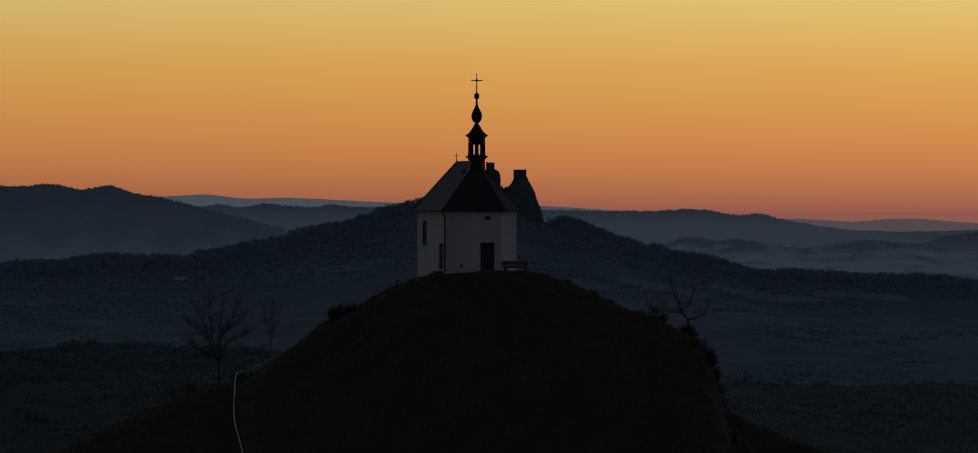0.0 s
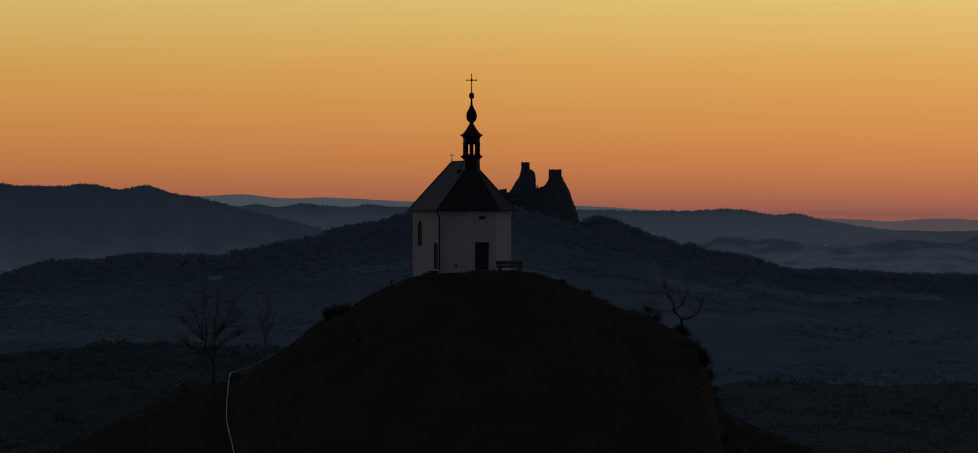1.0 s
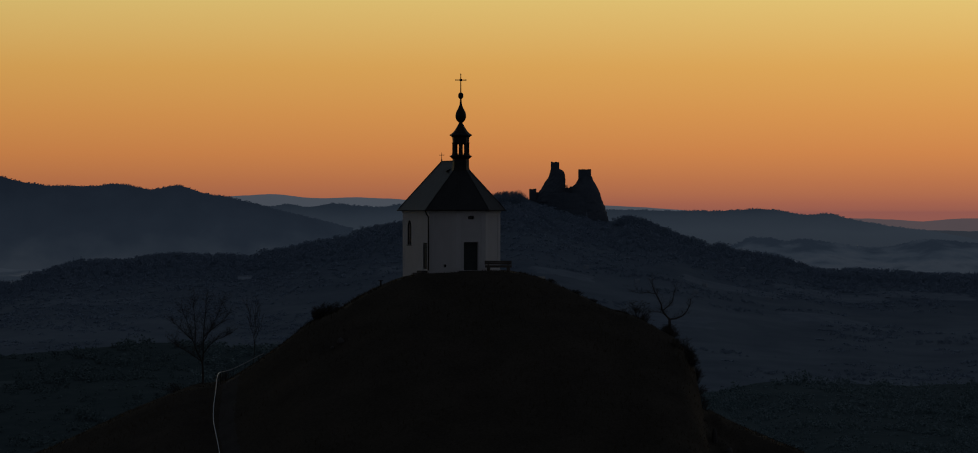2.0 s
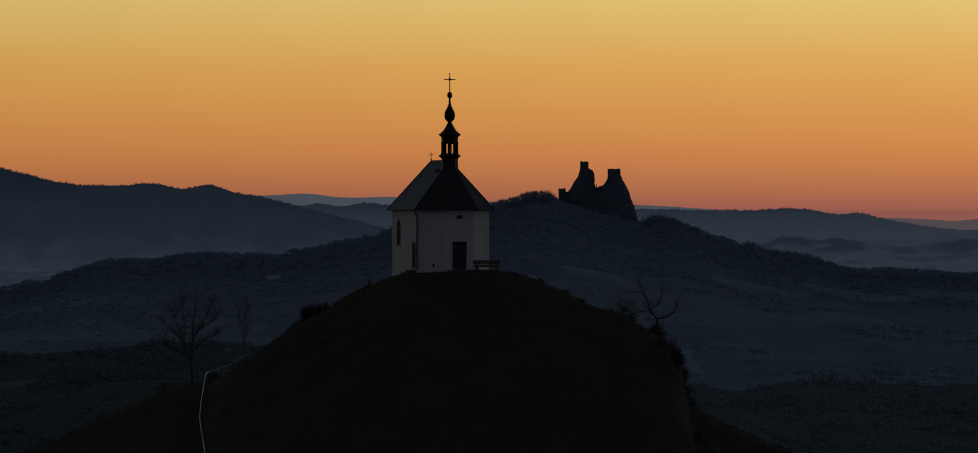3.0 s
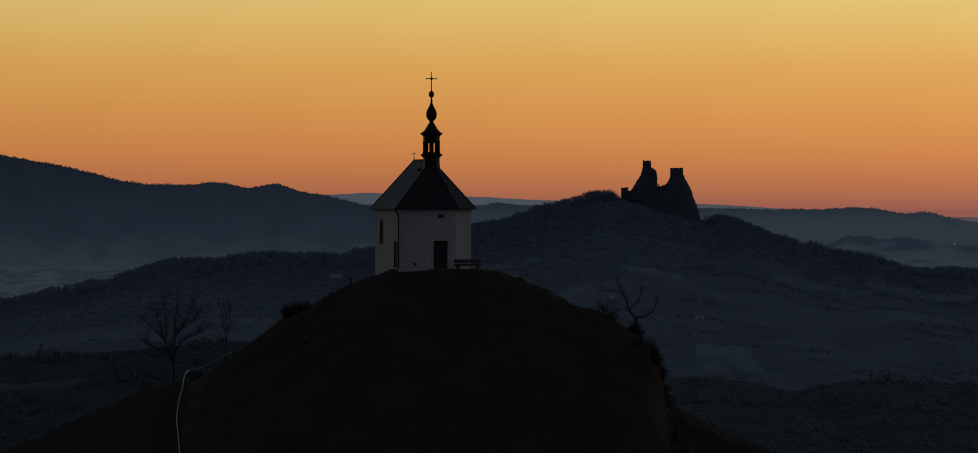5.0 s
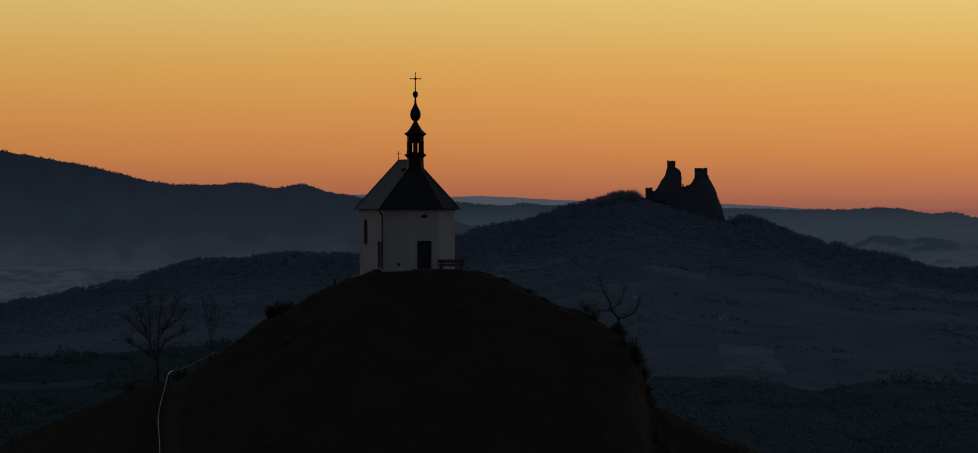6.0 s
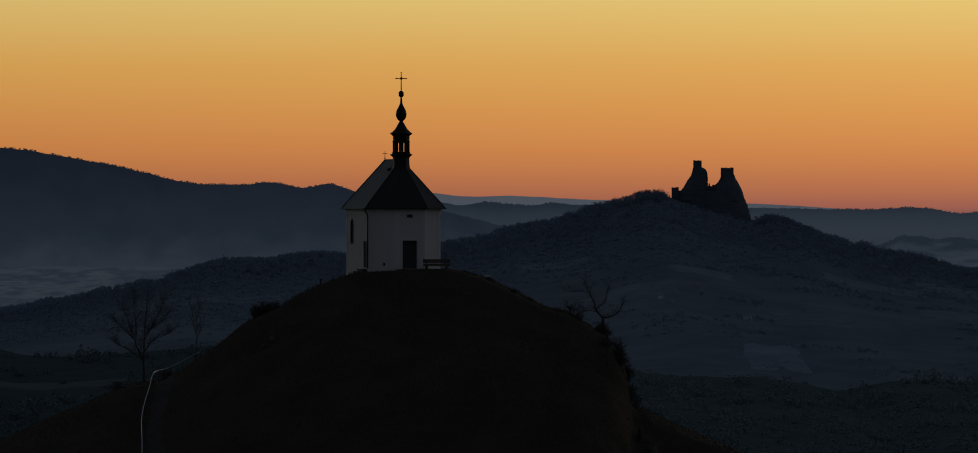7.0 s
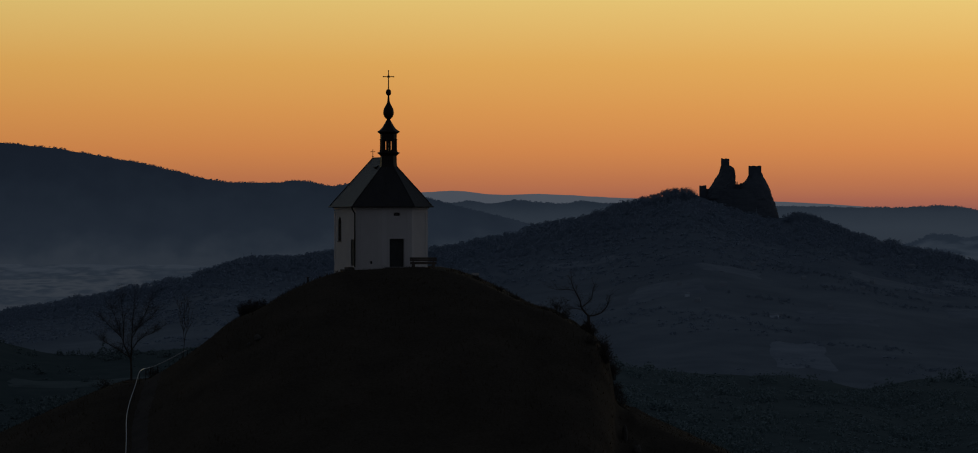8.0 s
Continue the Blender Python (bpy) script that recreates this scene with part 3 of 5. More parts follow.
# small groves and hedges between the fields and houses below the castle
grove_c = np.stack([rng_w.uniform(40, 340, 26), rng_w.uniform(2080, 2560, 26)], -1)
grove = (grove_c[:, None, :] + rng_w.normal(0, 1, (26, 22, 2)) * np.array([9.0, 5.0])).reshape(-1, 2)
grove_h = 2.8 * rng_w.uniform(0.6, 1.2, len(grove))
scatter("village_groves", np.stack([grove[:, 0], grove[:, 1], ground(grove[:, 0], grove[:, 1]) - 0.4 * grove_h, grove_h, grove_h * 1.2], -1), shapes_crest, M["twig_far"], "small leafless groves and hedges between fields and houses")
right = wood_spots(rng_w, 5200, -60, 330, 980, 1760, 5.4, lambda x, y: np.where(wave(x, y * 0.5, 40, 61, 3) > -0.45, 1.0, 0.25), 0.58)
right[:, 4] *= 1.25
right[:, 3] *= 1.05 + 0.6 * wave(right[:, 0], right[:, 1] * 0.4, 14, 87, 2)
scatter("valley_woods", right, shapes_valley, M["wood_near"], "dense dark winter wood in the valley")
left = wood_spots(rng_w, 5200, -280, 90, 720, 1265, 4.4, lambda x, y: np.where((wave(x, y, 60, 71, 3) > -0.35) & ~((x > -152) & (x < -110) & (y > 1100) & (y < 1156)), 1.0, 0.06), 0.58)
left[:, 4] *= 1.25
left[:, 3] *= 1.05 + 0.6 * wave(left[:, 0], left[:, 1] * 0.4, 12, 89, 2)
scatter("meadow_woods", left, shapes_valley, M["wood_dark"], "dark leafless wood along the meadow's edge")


# woods along the far crests, with the blue of the distance painted as glow
def far_wood(name, key, count, x0, x1, y0, y1, size, label):
    x, y = rng_w.uniform(x0, x1, count), rng_w.uniform(y0, y1, count)
    h = size * rng_w.uniform(0.4, 1.3, count) * (1 + 0.5 * wave(x, y, 30, 47, 2))
    scatter(name, np.stack([x, y, ground(x, y) - 0.4 * h, h, h * 2.0], -1), shapes_far, M[key], label)


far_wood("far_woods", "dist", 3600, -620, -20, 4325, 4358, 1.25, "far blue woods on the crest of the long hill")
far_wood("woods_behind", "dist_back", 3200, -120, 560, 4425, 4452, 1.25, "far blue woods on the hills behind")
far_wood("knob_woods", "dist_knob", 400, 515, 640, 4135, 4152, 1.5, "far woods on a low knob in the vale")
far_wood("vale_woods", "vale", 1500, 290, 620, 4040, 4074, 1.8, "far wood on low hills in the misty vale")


# ---- fields on the slopes ----
def field(x, y, w, d, seed, mat, label):
    """A field draped on the slope, with an uneven border."""
    n = 16
    bm = bmesh.new()
    grid = []
    for i in range(n + 1):
        row = []
        for j in range(n + 1):
            u, v = 2 * i / n - 1, 2 * j / n - 1
            k = 0.95 + 0.28 * float(wave(u * 1.6 + seed, v * 1.6, 0.8, seed, 3))
            px, py = x + u * w / 2 * k, y + v * d / 2 * k
            row.append(bm.verts.new((px, py, gz(px, py) + (0.3 if max(abs(u), abs(v)) < 0.99 else -0.3))))
        grid.append(row)
    for i in range(n):
        for j in range(n):
            bm.faces.new((grid[i][j], grid[i + 1][j], grid[i + 1][j + 1], grid[i][j + 1]))
    ob = new("field", mesh_of("field", bm, mat, True))
    return tagged(ob, label, "field", "", "structure")


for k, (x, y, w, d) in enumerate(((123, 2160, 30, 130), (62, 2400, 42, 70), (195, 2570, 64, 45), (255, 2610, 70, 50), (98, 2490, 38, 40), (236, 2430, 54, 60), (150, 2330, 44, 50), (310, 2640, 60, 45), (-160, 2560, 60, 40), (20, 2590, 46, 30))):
    field(x, y, w, d, k + 3, M["pale_field" if k == 0 else "field"], "white haze-tinted field in the hollow" if k == 0 else "pale haze-tinted field on the slope of the castle hill")
field(-131, 1140, 40, 24, 31, M["field_dark"], "pale meadow among the dark woods")

# ---- the chapel: an elongated octagon with a lantern spire ----
PHI = 15.2
WALL, LONG, TOP = 2.72, 5.2, 4.62
CUT = WALL * math.tan(math.pi / 8)


def octagon(out, length=LONG):
    """Plan ring, counter-clockwise, out metres beyond the wall's face; y points to the back, the spire stands at 0, 0."""
    w = WALL + out
    c = w * math.tan(math.pi / 8)
    return [(-c, -w), (c, -w), (w, -c), (w, length + c), (c, length + w), (-c, length + w), (-w, length + c), (-w, -c)]


chapel = thing("chapel", (0, 0, 0.05), PHI, "small white plastered octagonal chapel with grey roof and lantern spire", "chapel")


def wall_frame(a, b):
    """Origin in the wall's middle at its foot, x along the wall, y into the wall."""
    a, b = Vector((*a, 0)), Vector((*b, 0))
    d = (b - a).normalized()
    m = Matrix((d, (-d.y, d.x, 0), (0, 0, 1))).transposed().to_4x4()
    m.translation = (a + b) / 2
    return m


def wall_panel(a, b, holes):
    """A wall slab 0.5 m thick with openings (x0, x1, z0, z1, arched)."""
    m = wall_frame(a, b)
    half = (Vector(b) - Vector(a)).length / 2
    bm = bmesh.new()
    thick, z0, z1 = 0.42, -0.6, TOP
    xs = sorted({-half, half, *[h[0] for h in holes], *[h[1] for h in holes]})
    zs = sorted({z0, z1, *[h[2] for h in holes], *[h[3] for h in holes]})

    def void(x, z):
        return any(h[0] < x < h[1] and h[2] < z < h[3] for h in holes)

    cells = [[not void((xa + xb) / 2, (za + zb) / 2) for za, zb in zip(zs, zs[1:])] for xa, xb in zip(xs, xs[1:])]
    cache = {}

    def vert(x, y, z):
        key = (round(x, 4), y, round(z, 4))
        if key not in cache:
            # the slab narrows inwards, so that slabs meet at the corners without overlapping
            inward = x - math.copysign(min(thick * 0.4142, abs(x)), x) if y and abs(abs(x) - half) < 1e-6 else x
            cache[key] = bm.verts.new((inward, y, z))
        return cache[key]

    nx, nz = len(xs) - 1, len(zs) - 1
    for i in range(nx):
        for j in range(nz):
            if not cells[i][j]:
                continue
            xa, xb, za, zb = xs[i], xs[i + 1], zs[j], zs[j + 1]
            bm.faces.new((vert(xa, 0, za), vert(xb, 0, za), vert(xb, 0, zb), vert(xa, 0, zb)))
            bm.faces.new((vert(xb, thick, za), vert(xa, thick, za), vert(xa, thick, zb), vert(xb, thick, zb)))
            if i == 0 or not cells[i - 1][j]:
                bm.faces.new((vert(xa, thick, za), vert(xa, 0, za), vert(xa, 0, zb), vert(xa, thick, zb)))
            if i == nx - 1 or not cells[i + 1][j]:
                bm.faces.new((vert(xb, 0, za), vert(xb, thick, za), vert(xb, thick, zb), vert(xb, 0, zb)))
            if j == 0 or not cells[i][j - 1]:
                bm.faces.new((vert(xa, thick, za), vert(xb, thick, za), vert(xb, 0, za), vert(xa, 0, za)))
            if j == nz - 1 or not cells[i][j + 1]:
                bm.faces.new((vert(xa, 0, zb), vert(xb, 0, zb), vert(xb, thick, zb), vert(xa, thick, zb)))
    # arched heads fill the opening's upper corners
    for x0, x1, za, zb, arched in holes:
        if not arched:
            continue
        r, cx = (x1 - x0) / 2, (x0 + x1) / 2
        for s in (-1, 1):
            arc = [(cx + s * r * math.cos(t * math.pi / 16), zb - r + r * math.sin(t * math.pi / 16)) for t in range(9)] + [(cx + s * r, zb)]
            fr = [bm.verts.new((x, 0.002, z)) for x, z in arc]
            bk = [bm.verts.new((x, thick - 0.002, z)) for x, z in arc]
            bm.faces.new(fr[::s])
            bm.faces.new(bk[::-s])
            for k in range(8):
                bm.faces.new((fr[k], fr[k + 1], bk[k + 1], bk[k])[::-s])
    bmesh.ops.transform(bm, verts=bm.verts, matrix=m)
    return part("wall", bm, M["plaster"], chapel)


ring = octagon(0)
DOOR = (-0.56, 0.56, 0.12, 2.22, False)
OVAL = (-0.24, 0.24, 3.92, 4.18, False)
names = ["front", "front_right", "right", "back_right", "back", "back_left", "left", "front_left"]
for i in range(8):
    a, b = ring[i], ring[(i + 1) % 8]
    holes = []
    if names[i] == "front":
        holes = [DOOR, OVAL]
    if names[i] == "left":
        holes = [(-2.5, -1.4, 2.0, 3.85, True), (1.95, 3.05, 0.1, 2.15, False)]
    if names[i] == "right":
        holes = [(1.45, 2.55, 2.0, 3.85, True)]
    if names[i] == "front_left":
        holes = [(0.03, 0.25, 0.34, 0.56, False)]
    wall_panel(a, b, holes)

bm = bmesh.new()
inner = octagon(-0.43)
prism(bm, inner, TOP - 0.16, TOP - 0.06)
part("ceiling_slab", bm, M["plaster"], chapel)
bm = bmesh.new()
prism(bm, octagon(-0.43), -0.1, 0.08)
part("floor_slab", bm, M["stone"], chapel)
bm = bmesh.new()
for (x0, y0), (x1, y1), (x2, y2), (x3, y3) in zip(octagon(0.0), octagon(0.0)[1:] + octagon(0.0)[:1], octagon(0.03)[1:] + octagon(0.03)[:1], octagon(0.03)):
    if (x0, y0) == ring[0]:
        for s in (-1, 1):
            xa, xb = sorted((s * 0.72, s * CUT))
            box(bm, xa, -WALL - 0.03, -0.6, xb, -WALL, 0.2)
        continue
    prism(bm, [(x0, y0), (x3, y3), (x2, y2), (x1, y1)], -0.6, 0.2)
part("plinth", bm, M["plaster"], chapel)

# corner strips, cornice, eaves
for k, (x, y) in enumerate(ring):
    px, py = ring[k - 1]
    nx, ny = ring[(k + 1) % 8]
    bm = bmesh.new()
    c = Vector((x, y))
    a = (Vector((px, py)) - c).normalized()
    b = (Vector((nx, ny)) - c).normalized()
    out = -(a + b).normalized()
    tip = c + out * 0.035
    ea, eb = c + a * 0.34, c + b * 0.34
    oa, ob_ = Vector((-a.y, a.x)) * 0.03, Vector((b.y, -b.x)) * 0.03
    ends = []
    for e, o, d in ((ea, oa, a), (eb, ob_, b)):
        n = Vector((-d.y, d.x))
        if n.dot(out) < 0:
            n = -n
        ends.append((e, e + n * 0.03))
    poly = [ends[0][0], ends[0][1], tip, ends[1][1], ends[1][0], c]
    prism(bm, [(p.x, p.y) for p in poly], 0.27, 4.22)
    bmesh.ops.recalc_face_normals(bm, faces=bm.faces)
    part("corner_strip", bm, M["strip"], chapel, "white raised corner strip")
for name, z0, z1, o in (("frieze_band", 4.22, 4.34, 0.035), ("cornice", 4.40, 4.52, 0.08), ("upper_cornice", 4.52, 4.62, 0.15)):
    bm = bmesh.new()
    ra, rb = octagon(0.0), octagon(o)
    for i in range(8):
        j = (i + 1) % 8
        prism(bm, [ra[i], rb[i], rb[j], ra[j]], z0, z1)
    bmesh.ops.recalc_face_normals(bm, faces=bm.faces)
    part(name, bm, M["strip"], chapel)

# roof: hipped planes up to the ridge, with a short bell-cast at the eaves, each plane a part of its own
APEX_F, APEX_B = Vector((0, 0, 8.30)), Vector((0, LONG, 8.30))
EAVE, KICK = 0.36, 0.06
ring_e = [Vector((*p, 4.62)) for p in octagon(EAVE)]
ring_k = [Vector((*p, 5.04)) for p in octagon(KICK - 0.02)]
for i in range(8):
    j = (i + 1) % 8
    back_i, back_j = ring_e[i].y > LONG / 2, ring_e[j].y > LONG / 2
    tops = [APEX_B if back_j else APEX_F, APEX_B if back_i else APEX_F]
    outline = [ring_e[i], ring_e[j], ring_k[j], tops[0]] + ([tops[1]] if tops[1] != tops[0] else []) + [ring_k[i]]
    bm = bmesh.new()
    v = [bm.verts.new(p) for p in (ring_e[i], ring_e[j], ring_k[j], ring_k[i])]
    bm.faces.new(v)
    w = [bm.verts.new(p) for p in outline[2:]]
    bm.faces.new([v[3], v[2], *w[1:-1]])
    bmesh.ops.delete(bm, geom=[w[0], w[-1]], context="VERTS")
    bmesh.ops.recalc_face_normals(bm, faces=bm.faces)
    if sum(f.normal.z for f in bm.faces) < 0:
        bmesh.ops.reverse_faces(bm, faces=bm.faces)
    ext = bmesh.ops.extrude_face_region(bm, geom=bm.faces[:])
    for e in ext["geom"]:
        if isinstance(e, bmesh.types.BMVert):
            e.co.z -= 0.06
    bmesh.ops.recalc_face_normals(bm, faces=bm.faces)
    plane = part("roof_plane", bm, M["roof"], chapel)
    # standing seams run up the plane
    n_seam = max(2, int((ring_e[j] - ring_e[i]).length / 0.6))
    bm = bmesh.new()
    for s in range(1, n_seam):
        f = s / n_seam
        lo, mid_p = ring_e[i].lerp(ring_e[j], f), ring_k[i].lerp(ring_k[j], f)
        hi = tops[1].lerp(tops[0], f)
        up = Vector((0, 0, 0.004))
        tube(bm, [lo + up, mid_p + up, mid_p.lerp(hi, 0.97) + up], 0.0035, 4)
    part("seam", bm, M["roof"], plane)
bm = bmesh.new()
for i in range(8):
    apex = APEX_B if ring_e[i].y > LONG / 2 else APEX_F
    tube(bm, [ring_e[i] + Vector((0, 0, 0.02)), ring_k[i] + Vector((0, 0, 0.02)), apex + Vector((0, 0, 0.02))], 0.035, 6)
tube(bm, [APEX_F, APEX_B], 0.05, 6)
part("hip_capping", bm, M["roof"], chapel)
bm = bmesh.new()
g = octagon(EAVE + 0.05)
tube(bm, [(x, y, 4.60) for x, y in g + g[:2]], 0.055, 6)
part("gutter", bm, M["copper"], chapel, "dark metal gutter")
# downpipe at the corner beside the front, with its bend under the eaves
fx, fy = octagon(0.14)[7]
ex, ey = octagon(EAVE + 0.02)[7]
bm = bmesh.new()
tube(bm, [(ex, ey, 4.58), (ex, ey, 4.48), (ex * 0.6 + fx * 0.4, ey * 0.6 + fy * 0.4, 4.30), (fx, fy, 4.12), (fx, fy, 3.9), (fx, fy, 0.1)], 0.055, 8)
part("downpipe", bm, M["copper"], chapel, "dark downpipe with a bend under the eaves", True)
# roof hatch and the rear cross
bm = bmesh.new()
box(bm, -0.74, 1.02, 7.40, -0.46, 1.46, 7.62, 0.02)
box(bm, -0.80, 0.96, 7.62, -0.30, 1.52, 7.66, 0.01)
bmesh.ops.transform(bm, verts=bm.verts, matrix=Matrix.Translation((-0.6, 1.24, 7.5)) @ Matrix.Rotation(math.radians(-24), 4, "Y") @ Matrix.Translation((0.6, -1.24, -7.5)))
part("roof_hatch", bm, M["copper"], chapel, "small dark roof hatch with a slanting lid")
bm = bmesh.new()
tube(bm, [(0, LONG, 8.25), (0, LONG, 8.98)], [0.03, 0.018], 6)
lathe(bm, [(0.005, 8.36), (0.06, 8.40), (0.06, 8.44), (0.005, 8.48)], 8, 0, 0, LONG)
box(bm, -0.19, LONG - 0.018, 8.76, 0.19, LONG + 0.018, 8.80)
part("ridge_cross", bm, M["iron"], chapel, "small iron cross on the ridge's end")

# doors, windows, vent
front = wall_frame(ring[0], ring[1])
left_wall = wall_frame(ring[6], ring[7])
right_wall = wall_frame(ring[2], ring[3])
diag = wall_frame(ring[7], ring[0])


def placed(ob, m):
    ob.matrix_local = m
    return ob


def plank_door(x0, x1, z0, z1, m, label, leaves=2, deep=0.0):
    m = m @ Matrix.Translation((0, -deep, 0))
    bm = bmesh.new()
    box(bm, x0, 0.26, z0, x1, 0.31, z1)
    d = placed(part("door", bm, M["door"], chapel, label), m)
    w = (x1 - x0) / leaves
    for i in range(leaves):
        for zz0, zz1 in ((z0 + 0.12, z0 + 0.86), (z0 + 0.98, z1 - 0.12)):
            bm = bmesh.new()
            box(bm, x0 + i * w + 0.09, 0.235, zz0, x0 + (i + 1) * w - 0.09, 0.262, zz1, 0.012)
            part("panel", bm, M["door"], d)
    bm = bmesh.new()
    lathe(bm, [(0.025, 0), (0.03, 0.02), (0.012, 0.05)], 8)
    bmesh.ops.transform(bm, verts=bm.verts, matrix=Matrix.Translation((x1 - w * (leaves - 1) - 0.06, 0.262, z0 + 1.02)) @ Matrix.Rotation(math.pi / 2, 4, "X"))
    part("knob", bm, M["iron"], d, "iron door knob")
    m = m @ Matrix.Translation((0, deep, 0))
    bm = bmesh.new()
    for a in ((x0 - 0.13, -0.03, z0, x0, 0.10, z1 + 0.13), (x1, -0.03, z0, x1 + 0.13, 0.10, z1 + 0.13), (x0, -0.03, z1, x1, 0.10, z1 + 0.13)):
        box(bm, *a)
    placed(part("door_surround", bm, M["plaster"], chapel, "plastered door surround"), m)


plank_door(-0.56, 0.56, 0.12, 2.22, front, "dark oak double door, shut")
plank_door(1.95, 3.05, 0.1, 2.15, left_wall, "dark narrow side door, shut", 1, 0.2)
for m, spots in ((front, ((-0.95, 0.95, -0.55, 0.02, 0.10), (-1.15, 1.15, -0.9, 0.02, -0.04))), (left_wall, ((1.85, 3.2, -0.5, 0.02, 0.08), (1.75, 3.3, -0.8, 0.02, -0.08)))):
    for x0, x1, y0, y1, z in spots:
        bm = bmesh.new()
        box(bm, x0, y0, z - 0.6, x1, y1 - 0.075, z, 0.02)
        placed(part("step", bm, M["step"], chapel, "worn stone step"), m)


def arched_window(cx, z0, z1, w, m):
    n = 12
    arc = [(-w / 2, z0), (w / 2, z0)] + [(w / 2 * math.cos(t * math.pi / n), z1 - w / 2 + w / 2 * math.sin(t * math.pi / n)) for t in range(n + 1)]
    bm = bmesh.new()
    lo = [bm.verts.new((cx + x, 0.24, z)) for x, z in arc]
    hi = [bm.verts.new((cx + x, 0.26, z)) for x, z in arc]
    bm.faces.new(lo)
    bm.faces.new(hi[::-1])
    for k in range(len(arc)):
        bm.faces.new((lo[k], hi[k], hi[(k + 1) % len(arc)], lo[(k + 1) % len(arc)]))
    bmesh.ops.recalc_face_normals(bm, faces=bm.faces)
    m = m @ Matrix.Translation((0, -0.17, 0))
    win = placed(part("window", bm, M["glass"], chapel, "tall arched window with dark panes"), m)
    bm = bmesh.new()
    tube(bm, [(cx + x * 0.97, 0.22, z) for x, z in arc + arc[:1]], 0.025, 4)
    box(bm, cx - 0.015, 0.205, z0, cx + 0.015, 0.235, z1)
    for k in range(1, 5):
        zz = z0 + (z1 - z0 - w / 2) * k / 4.3
        box(bm, cx - w / 2, 0.207, zz - 0.012, cx + w / 2, 0.233, zz + 0.012)
    part("window_frame", bm, M["iron"], win)
    bm = bmesh.new()
    box(bm, cx - w / 2 - 0.08, 0.12, z0 - 0.08, cx + w / 2 + 0.08, 0.21, z0 - 0.002, 0.01)
    part("window_sill", bm, M["stone"], win)


arched_window(-1.95, 2.0, 3.85, 1.1, left_wall)
arched_window(2.0, 2.0, 3.85, 1.1, right_wall)
# the flat oval above the door
bm = bmesh.new()
oval = [(0.24 * max(-1, min(1, 1.2 * math.cos(t * math.pi / 12))), 4.05 + 0.13 * math.sin(t * math.pi / 12) * (1 if t < 12 else 1.5) if math.sin(t * math.pi / 12) > -0.66 else 3.92) for t in range(24)]
sq = [(0.26 * max(-1, min(1, 1.5 * math.cos(t * math.pi / 12))), 4.05 + 0.15 * max(-1, min(1, 1.5 * math.sin(t * math.pi / 12)))) for t in range(24)]
ia = [bm.verts.new((x, -0.02, z)) for x, z in oval]
oa_ = [bm.verts.new((x, -0.02, z)) for x, z in sq]
ib = [bm.verts.new((x, 0.2, z)) for x, z in oval]
for k in range(24):
    q = (k + 1) % 24
    bm.faces.new((oa_[k], oa_[q], ia[q], ia[k]))
    bm.faces.new((ia[k], ia[q], ib[q], ib[k]))
ov = placed(part("fanlight_window", bm, M["plaster"], chapel, "small round-headed window above the door"), front)
bm = bmesh.new()
box(bm, -0.25, 0.2, 3.91, 0.25, 0.22, 4.19)
part("pane", bm, M["glass"], ov)
bm = bmesh.new()
box(bm, 0.02, 0.10, 0.33, 0.26, 0.13, 0.57)
placed(part("vent", bm, M["iron"], chapel, "small dark vent low in the wall"), diag)

# lantern spire
SZ = 4.44


def sz(y):
    """Height above the chapel's floor of a pixel row in the camera's view, 21.4 pixels to a metre."""
    return SZ + (340 - y) / 21.4


bm = bmesh.new()
lathe(bm, [(0.84, sz(283)), (0.68, sz(274)), (0.63, sz(266)), (0.62, sz(255)), (0.68, sz(253.5)), (0.82, sz(251)), (0.86, sz(249.6)), (0.76, sz(249)), (0.64, sz(247.5))], 8, math.pi / 8)
spire = part("spire", bm, M["copper"], chapel, "dark copper lantern spire with an onion and a cross")
for k in range(8):
    a = k * math.pi / 4 + math.pi / 8
    bm = bmesh.new()
    box(bm, -0.075, -0.085, sz(247.6), 0.075, 0.085, sz(228), 0.012)
    box(bm, -0.10, -0.105, sz(247.6), 0.10, 0.105, sz(245.5))
    box(bm, -0.10, -0.105, sz(229.6), 0.10, 0.105, sz(228.2))
    p = part("lantern_post", bm, M["copper"], spire)
    p.matrix_local = pose(0.56 * math.cos(a), 0.56 * math.sin(a), 0, 0, 0, math.degrees(a))
